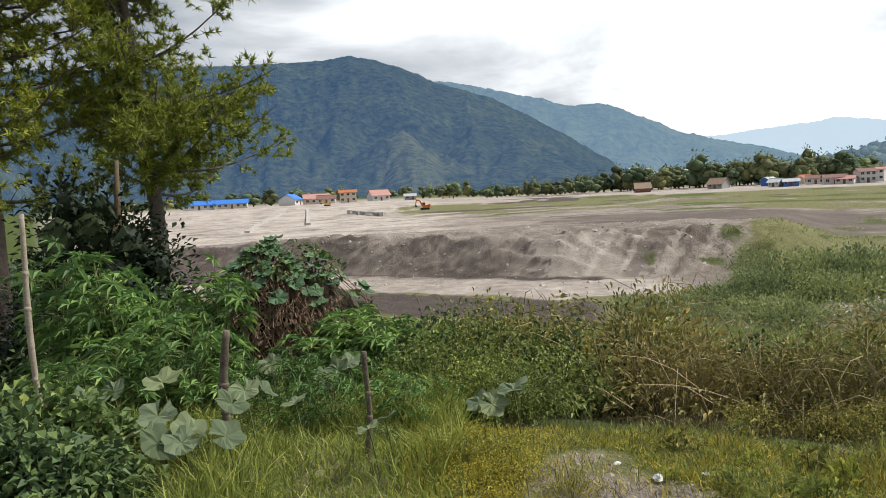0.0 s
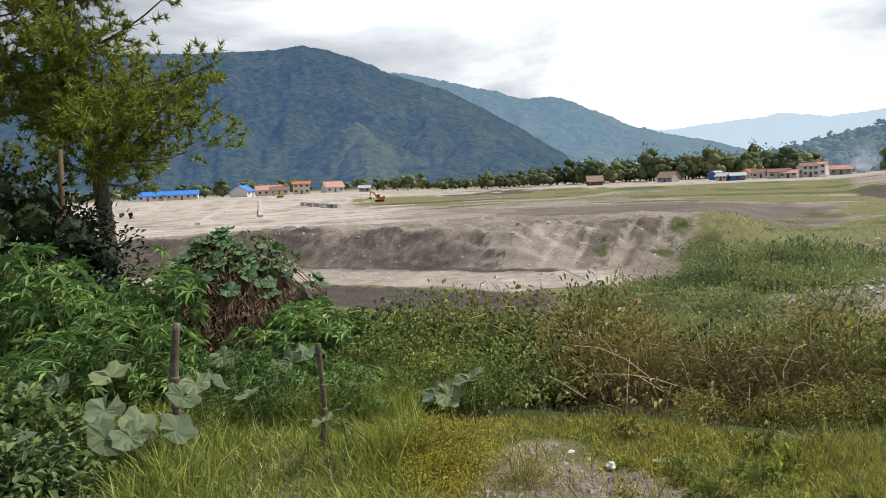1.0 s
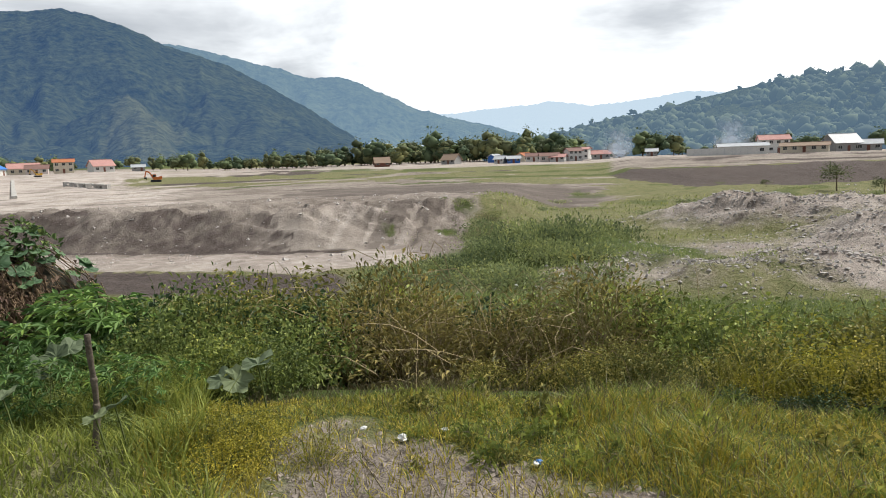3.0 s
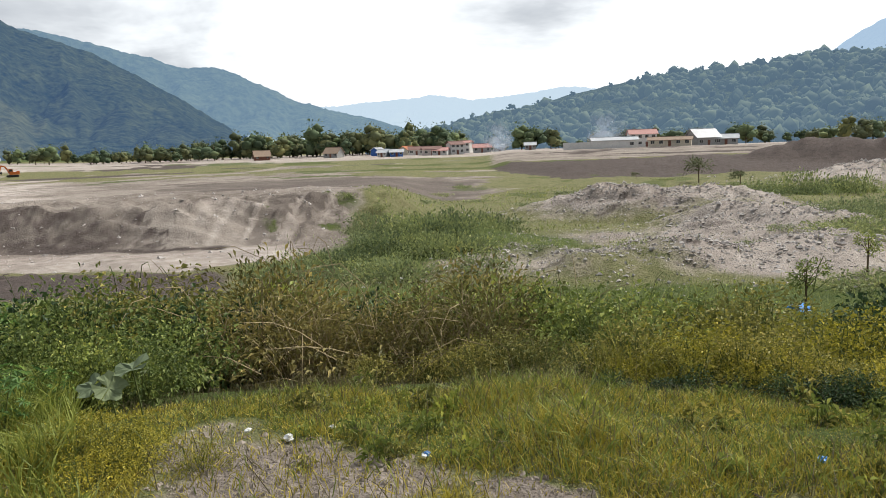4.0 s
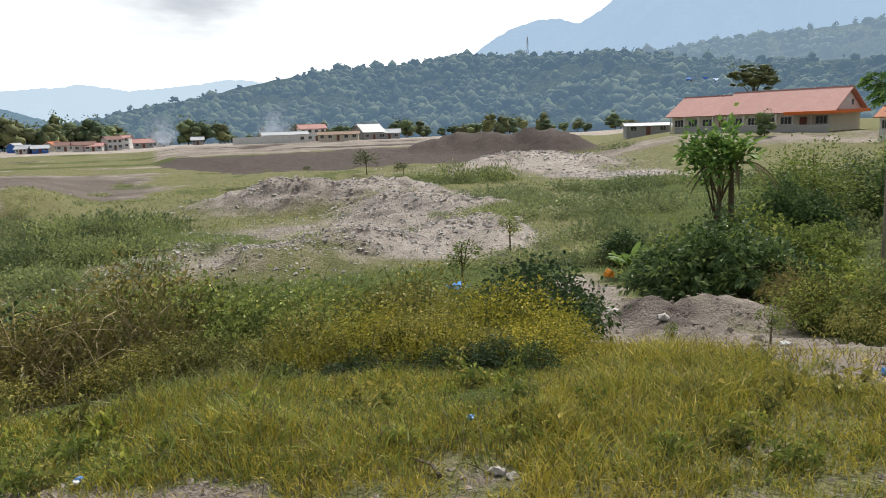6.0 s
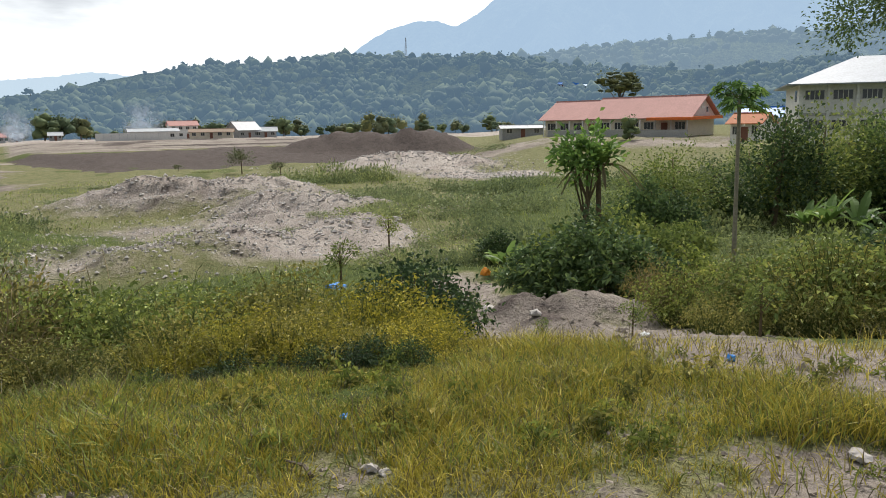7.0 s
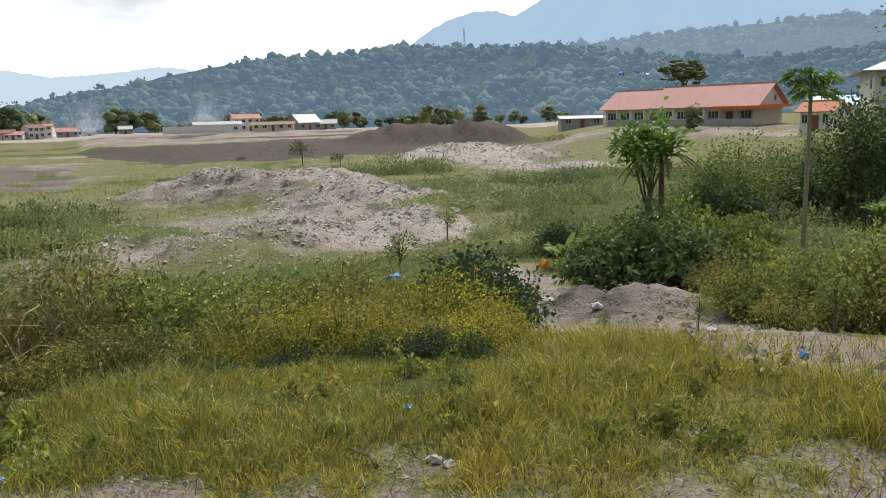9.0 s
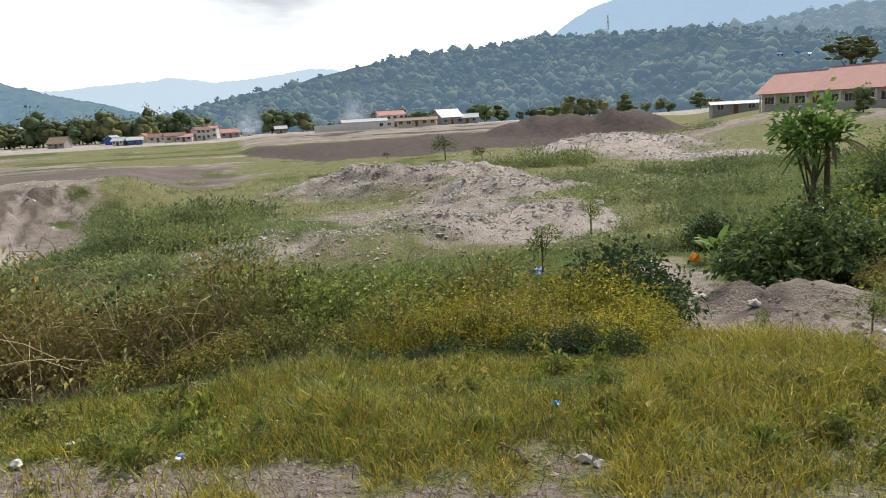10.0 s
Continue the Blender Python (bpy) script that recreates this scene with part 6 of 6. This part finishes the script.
def excavator(label, az, r, turn, colour, size=1.0):
    ob = thing("excavator", label, "excavator", "excavators")
    ob.matrix_basis = Matrix.LocRotScale(at(az, r), Euler((0, 0, radians(turn))), (size,) * 3)
    for y in (-0.95, 0.95):
        ang = np.linspace(0, 2 * math.pi, 16, endpoint=False)
        x, z = 1.25 * np.sign(np.cos(ang)) + 0.38 * np.cos(ang), 0.38 + 0.38 * np.sin(ang)
        v = np.vstack([np.stack([x, np.full(16, y + s), z], -1) for s in (-0.25, 0.25)] + [[[0, y - 0.25, 0.38], [0, y + 0.25, 0.38]]])
        i = np.arange(16)
        j = (i + 1) % 16
        part("track", (v, np.vstack([np.stack(q, -1) for q in ((i, j, 16 + j), (i, 16 + j, 16 + i), (j, i, 0 * i + 32), (16 + i, 16 + j, 0 * i + 33))])), RUBBER, ob)
    part("body", join([box(-1.7, 0.9, -1.1, 1.1, 0.85, 1.7), box(-1.9, -1.2, -1.0, 1.0, 0.9, 1.95)]), colour, ob)
    cab = part("cab", join([box(0.0, 1.1, 0.15, 1.1, 1.7, 1.85), box(0.0, 1.1, 0.15, 1.1, 2.55, 2.7)] + [box(x, x + 0.1, y, y + 0.1, 1.85, 2.55) for x in (0.0, 1.0) for y in (0.15, 1.0)]), colour, ob)
    part("cab_glass", box(0.06, 1.04, 0.2, 1.05, 1.84, 2.56), GLASS, cab)
    part("boom", beam([(0.9, -0.3, 1.5), (1.9, -0.3, 3.4), (3.1, -0.3, 3.7)], 0.32, 0.42), colour, ob)
    part("stick", beam([(3.0, -0.3, 3.8), (3.5, -0.3, 1.8)], 0.26, 0.32), colour, ob)
    part("bucket", join([box(3.0, 3.7, -0.75, 0.15, 1.2, 1.75), box(2.9, 3.05, -0.75, 0.15, 1.0, 1.7)]), RUBBER, ob)


excavator("orange tracked excavator working on the field", -1.2, 236, 188, ORANGE_PAINT, 0.86)
excavator("yellow excavator beside the concrete channel", -8.6, 330, 200, YELLOW_PAINT, 0.8)


def channel(az0, r0, az1, r1, w, h, label):
    a, b_ = at(az0, r0), at(az1, r1)
    ob = thing("concrete_channel", label, "channel", "concrete channels")
    n = 14
    for i in range(n):
        p, q = at(az0 + (az1 - az0) * i / n, r0 + (r1 - r0) * i / n), at(az0 + (az1 - az0) * (i + 0.96) / n, r0 + (r1 - r0) * (i + 0.96) / n)
        side = unit(np.cross(np.array(q - p), [0, 0, 1.0])) * w / 2
        v = np.array([p - Vector(side), p + Vector(side), q + Vector(side), q - Vector(side)])
        v = np.vstack([v - [0, 0, 0.3], v + [0, 0, h]])
        f = np.array([(4, 5, 6), (4, 6, 7)] + [t for k in range(4) for t in ((k, (k + 1) % 4, 4 + (k + 1) % 4), (k, 4 + (k + 1) % 4, 4 + k))])
        part("segment", (v, f), CONCRETE, ob)


channel(-10.1, 150, -10.1, 300, 0.9, 0.45, "straight raised concrete channel across pale ground")
channel(-14.6, 120, -12.0, 260, 0.8, 0.4, "low dark-sided concrete kerb across pale ground")
for i in range(14):
    az, r = -6.9 + 0.18 * i + rng.normal() * 0.1, 235 - 3.5 * i + rng.normal() * 4
    blk = thing("concrete_block", "pale precast concrete block on the site", "block", "concrete blocks")
    blk.matrix_basis = Matrix.LocRotScale(at(az, r), Euler((0, 0, rng.uniform(0, 3))), None)
    for x0, x1, z0, z1 in ((-1.2, -0.95, 0, 1.0), (0.95, 1.2, 0, 1.0), (-0.95, 0.95, 0, 0.2), (-0.95, 0.95, 0.8, 1.0)):
        part("side", box(x0, x1, -0.7, 0.7, z0, z1), CONCRETE, blk)


def mast(az, r, z, h):
    ob = thing("lattice_mast", "thin steel lattice mast on the ridge", "mast")
    ob.location = (r * math.sin(radians(az)), r * math.cos(radians(az)), z)
    for x in (-1, 1):
        for y in (-1, 1):
            part("leg", tube_soup(np.array([[x * 1.2, y * 1.2, 0], [x * 0.3, y * 0.3, h]]), 0.16, 4), R_GREY, ob)
    for i in range(7):
        q, s = h * (i + 0.5) / 7, 1.2 - 0.9 * (i + 0.5) / 7
        part("brace", tube_soup(np.array([[-s, -s, q], [s, -s, q + h / 7]]), 0.1, 4), R_GREY, ob)


mast(59.7, 880, 76, 24)


# ---- tarps, litter, stones ----
def crumple(name, label, az, r, size, mat, flat=0.5, cat="litter"):
    ob = thing(name, label, cat, "litter")
    ob.matrix_basis = Matrix.LocRotScale(at(az, r, 0.03), Euler((rng.uniform(-0.2, 0.2), 0.2, rng.uniform(0, 6))), None)
    bm = bmesh.new()
    bmesh.ops.create_icosphere(bm, subdivisions=2, radius=size)
    for v in bm.verts:
        v.co *= 0.7 + 0.6 * noise.noise(v.co / size * 1.7 + Vector((az, r, 0)))
        v.co.z *= flat
    me = bpy.data.meshes.new("sheet")
    bm.to_mesh(me)
    bm.free()
    me.materials.append(mat)
    part("sheet", me, mat, ob)


P_WHITE, P_BLUE, P_ORANGE = plain("white_plastic", (0.68, 0.68, 0.66), (0.82, 0.82, 0.80), 20, 0.4), plain("blue_plastic", (0.04, 0.20, 0.60), (0.08, 0.32, 0.75), 20, 0.4), plain("orange_plastic", (0.75, 0.22, 0.02), (0.9, 0.35, 0.04), 20, 0.4)
crumple("plastic_bag", "crumpled white plastic bag on bare ground", 15.6, 4.15, 0.042, P_WHITE, 0.5)
crumple("plastic_bag", "small white wrapper in the grass", 19.0, 4.3, 0.028, P_WHITE)
crumple("plastic_bag", "small white wrapper on bare ground", 12.6, 4.35, 0.028, P_WHITE)
crumple("plastic_cup", "blue and white crushed drink cup", 26.3, 3.75, 0.030, P_BLUE, 0.8)
crumple("plastic_cup", "crushed white drink cup", 26.1, 3.72, 0.022, P_WHITE, 0.8)
crumple("plastic_bag", "small blue bag in the grass", 55.7, 3.95, 0.035, P_BLUE, 0.8)
crumple("plastic_bag", "small blue bag on the trail", 84.9, 5.6, 0.04, P_BLUE, 0.9)
crumple("plastic_bag", "white wrapper lying on the trail", 78.5, 7.6, 0.06, P_WHITE, 0.4)
crumple("tarpaulin", "crumpled blue tarpaulin on rubble", 54.2, 21.5, 0.38, P_BLUE, 0.35, "tarpaulin")
crumple("plastic_sack", "orange plastic sack beside the dirt trail", 65.8, 23, 0.2, P_ORANGE, 1.3, "sack")
crumple("tarpaulin", "blue tarpaulin shelter at the site's edge", 61.0, 230, 2.4, P_BLUE, 0.55, "tarpaulin")
for az in (25.2, 26.8, 27.3, 28.4, 29.2, 30.1, 31.0):
    crumple("litter", "pale rubbish dumped beside the puddle", az + rng.normal() * 0.1, 27.5 + rng.normal() * 0.4, rng.uniform(0.08, 0.17), P_WHITE, 0.5)

STONE = plain("pale_rubble_stone", (0.30, 0.272, 0.252), (0.56, 0.52, 0.49), 1.5, relief=0.4)


def stone_soup(p, s):
    n = len(p)
    v = np.array([(1, 0, 0), (-1, 0, 0), (0, 1, 0), (0, -1, 0), (0, 0, 1), (0, 0, -1)], float)
    v = v[None] * rng.uniform(0.55, 1.2, (n, 6, 1)) + rng.normal(size=(n, 6, 3)) * 0.22
    v = v * s[:, None, None] * [1, 1, 0.7] + p[:, None]
    f = np.array([(0, 2, 4), (2, 1, 4), (1, 3, 4), (3, 0, 4), (2, 0, 5), (1, 2, 5), (3, 1, 5), (0, 3, 5)])
    return v.reshape(-1, 3), (f[None] + np.arange(n)[:, None, None] * 6).reshape(-1, 3)


GRAVEL = plain("brown_roadside_gravel", (0.17, 0.14, 0.115), (0.36, 0.31, 0.265), 3.0, relief=0.4)


def stones(name, label, count, az0, az1, r0, r1, s0, s1, mat=GRAVEL):
    p = spread_on(rng.uniform(az0, az1, count), np.sqrt(rng.uniform(r0 ** 2, r1 ** 2, count)))
    p = p[zones(p[:, 0], p[:, 1])[0] > 0.45]
    s = s0 * (s1 / s0) ** (rng.uniform(size=len(p)) ** 2.2)
    return tagged(new(name, quick_mesh(name, *stone_soup(p, s), mat)), label, "stones", kind="stuff")


rubble_p, rubble_s = [], []
for az, r, wide, deep_, count, small, big_ in ((44.5, 55, 11, 6, 6000, 0.035, 0.17), (52.5, 46, 7, 6, 3800, 0.035, 0.17), (55.5, 34, 3.3, 5.5, 2600, 0.03, 0.15), (38.5, 29, 6, 4.5, 3600, 0.022, 0.12), (49, 30, 3.6, 3, 1800, 0.022, 0.13), (45, 40, 9, 6, 2200, 0.025, 0.13), (60.5, 98, 14, 11, 3000, 0.07, 0.28), (66, 84, 8, 9, 2000, 0.06, 0.24)):
    u, w = rng.normal(size=count) * wide * 0.5, rng.normal(size=count) * deep_ * 0.5
    ca, sa = math.cos(radians(az)), math.sin(radians(az))
    x, y = r * sa + u * ca + w * sa, r * ca - u * sa + w * ca
    p = np.stack([x, y, ground_z(x, y)], -1)
    rubble_p.append(p)
    rubble_s.append(small * (big_ / small) ** (rng.uniform(size=count) ** 3.0))
tagged(new("rubble_stones", quick_mesh("rubble_stones", *stone_soup(np.vstack(rubble_p), np.concatenate(rubble_s)), STONE)), "loose pale rubble stones over the heaps", "stones", kind="stuff")
stones("bank_stones", "loose stones on the graded bank", 700, -10, 27, 38, 75, 0.05, 0.2, STONE)
stones("shoulder_gravel", "small gravel on the bare shoulder", 14000, 0, 102, 2.6, 5.2, 0.005, 0.026)
stones("trail_gravel", "gravel and stones on the dirt trail", 5000, 62, 100, 4.6, 22, 0.012, 0.07)
for az, r, s in ((58.0, 3.35, 0.05), (59.1, 3.3, 0.04), (93.9, 3.95, 0.07), (68.5, 13, 0.22), (66.2, 15, 0.2), (58.8, 36, 0.4), (90, 4.1, 0.04), (62, 3.6, 0.035), (70, 10.3, 0.12), (72, 10.6, 0.1)):
    ob = thing("stone", "grey angular stone lying on bare earth", "stone", "stones")
    ob.location = at(az, r, s * 0.25)
    bm = bmesh.new()
    bmesh.ops.create_icosphere(bm, subdivisions=2, radius=s)
    for v in bm.verts:
        v.co *= 0.75 + 0.5 * noise.noise(v.co / s * 1.3 + Vector((az, r, 3)))
        v.co.z *= 0.6
    me = bpy.data.meshes.new("block")
    bm.to_mesh(me)
    bm.free()
    me.materials.append(STONE)
    part("block", me, STONE, ob)
stick = thing("dead_stick", "broken dead stick lying on gravel", "stick")
stick.location = at(53.3, 3.3, 0.02)
part("wood", tube_soup(np.array([[0, 0, 0], [0.05, 0.08, 0.015], [0.06, 0.2, 0.01]]), np.array([0.012, 0.011, 0.006]), 6), POST_WOOD, stick)


# ---- smoke of small fires at the building site ----
def smoke_material():
    m, n, l, b = material("thin_grey_smoke", 1.0, 0.0)
    b.inputs["Base Color"].default_value = (0.72, 0.82, 0.93, 1)
    tc = n.new("ShaderNodeTexCoord").outputs["Object"]
    fall = n.new("ShaderNodeTexGradient")
    fall.gradient_type = "SPHERICAL"
    l.new(tc, fall.inputs["Vector"])
    puff = rampnode(n, l, nz(n, l, 1.6, 5.0, 0.55, tc), (0.38, (0, 0, 0)), (0.68, (1, 1, 1)))
    a = n.new("ShaderNodeMath")
    a.operation = "MULTIPLY"
    l.new(fall.outputs["Fac"], a.inputs[0])
    l.new(puff, a.inputs[1])
    k = n.new("ShaderNodeMath")
    k.operation = "MULTIPLY"
    k.inputs[1].default_value, k.use_clamp = 1.7, True
    l.new(a.outputs[0], k.inputs[0])
    l.new(k.outputs[0], b.inputs["Alpha"])
    return m


SMOKE = smoke_material()


def smoke_plume(az, r, wide, high, lean):
    """Thin wisps of smoke: curling veils one behind another."""
    ob = thing("smoke_plume", "thin bluish smoke drifting up from a small fire", "smoke", "smoke plumes")
    ob.matrix_basis = Matrix.LocRotScale(at(az, r), Euler((0, 0, radians(-az))), None)
    for i in range(3):
        u, w = np.meshgrid(np.linspace(-1, 1, 15), np.linspace(-1, 1, 15))
        v = np.stack([u, 0.25 * np.sin(2.5 * u + 2 * w + i), w], -1).reshape(-1, 3)
        idx = np.arange(225).reshape(15, 15)
        f = np.stack([idx[:-1, :-1], idx[:-1, 1:], idx[1:, 1:], idx[1:, :-1]], -1).reshape(-1, 4)
        veil = part("veil", quick_mesh("veil", v, f, SMOKE, True), SMOKE, ob)
        size = 1 - 0.18 * i
        veil.matrix_basis = Matrix.LocRotScale((lean * (i - 1) * 0.5, 3.0 * i, high * size * 0.82), Euler((0, radians(lean * 2), 0)), (wide * size, 3.0, high * size))


smoke_plume(40.6, 300, 9.0, 8.5, -2.0)
smoke_plume(32.9, 345, 8.0, 8.0, 2.0)
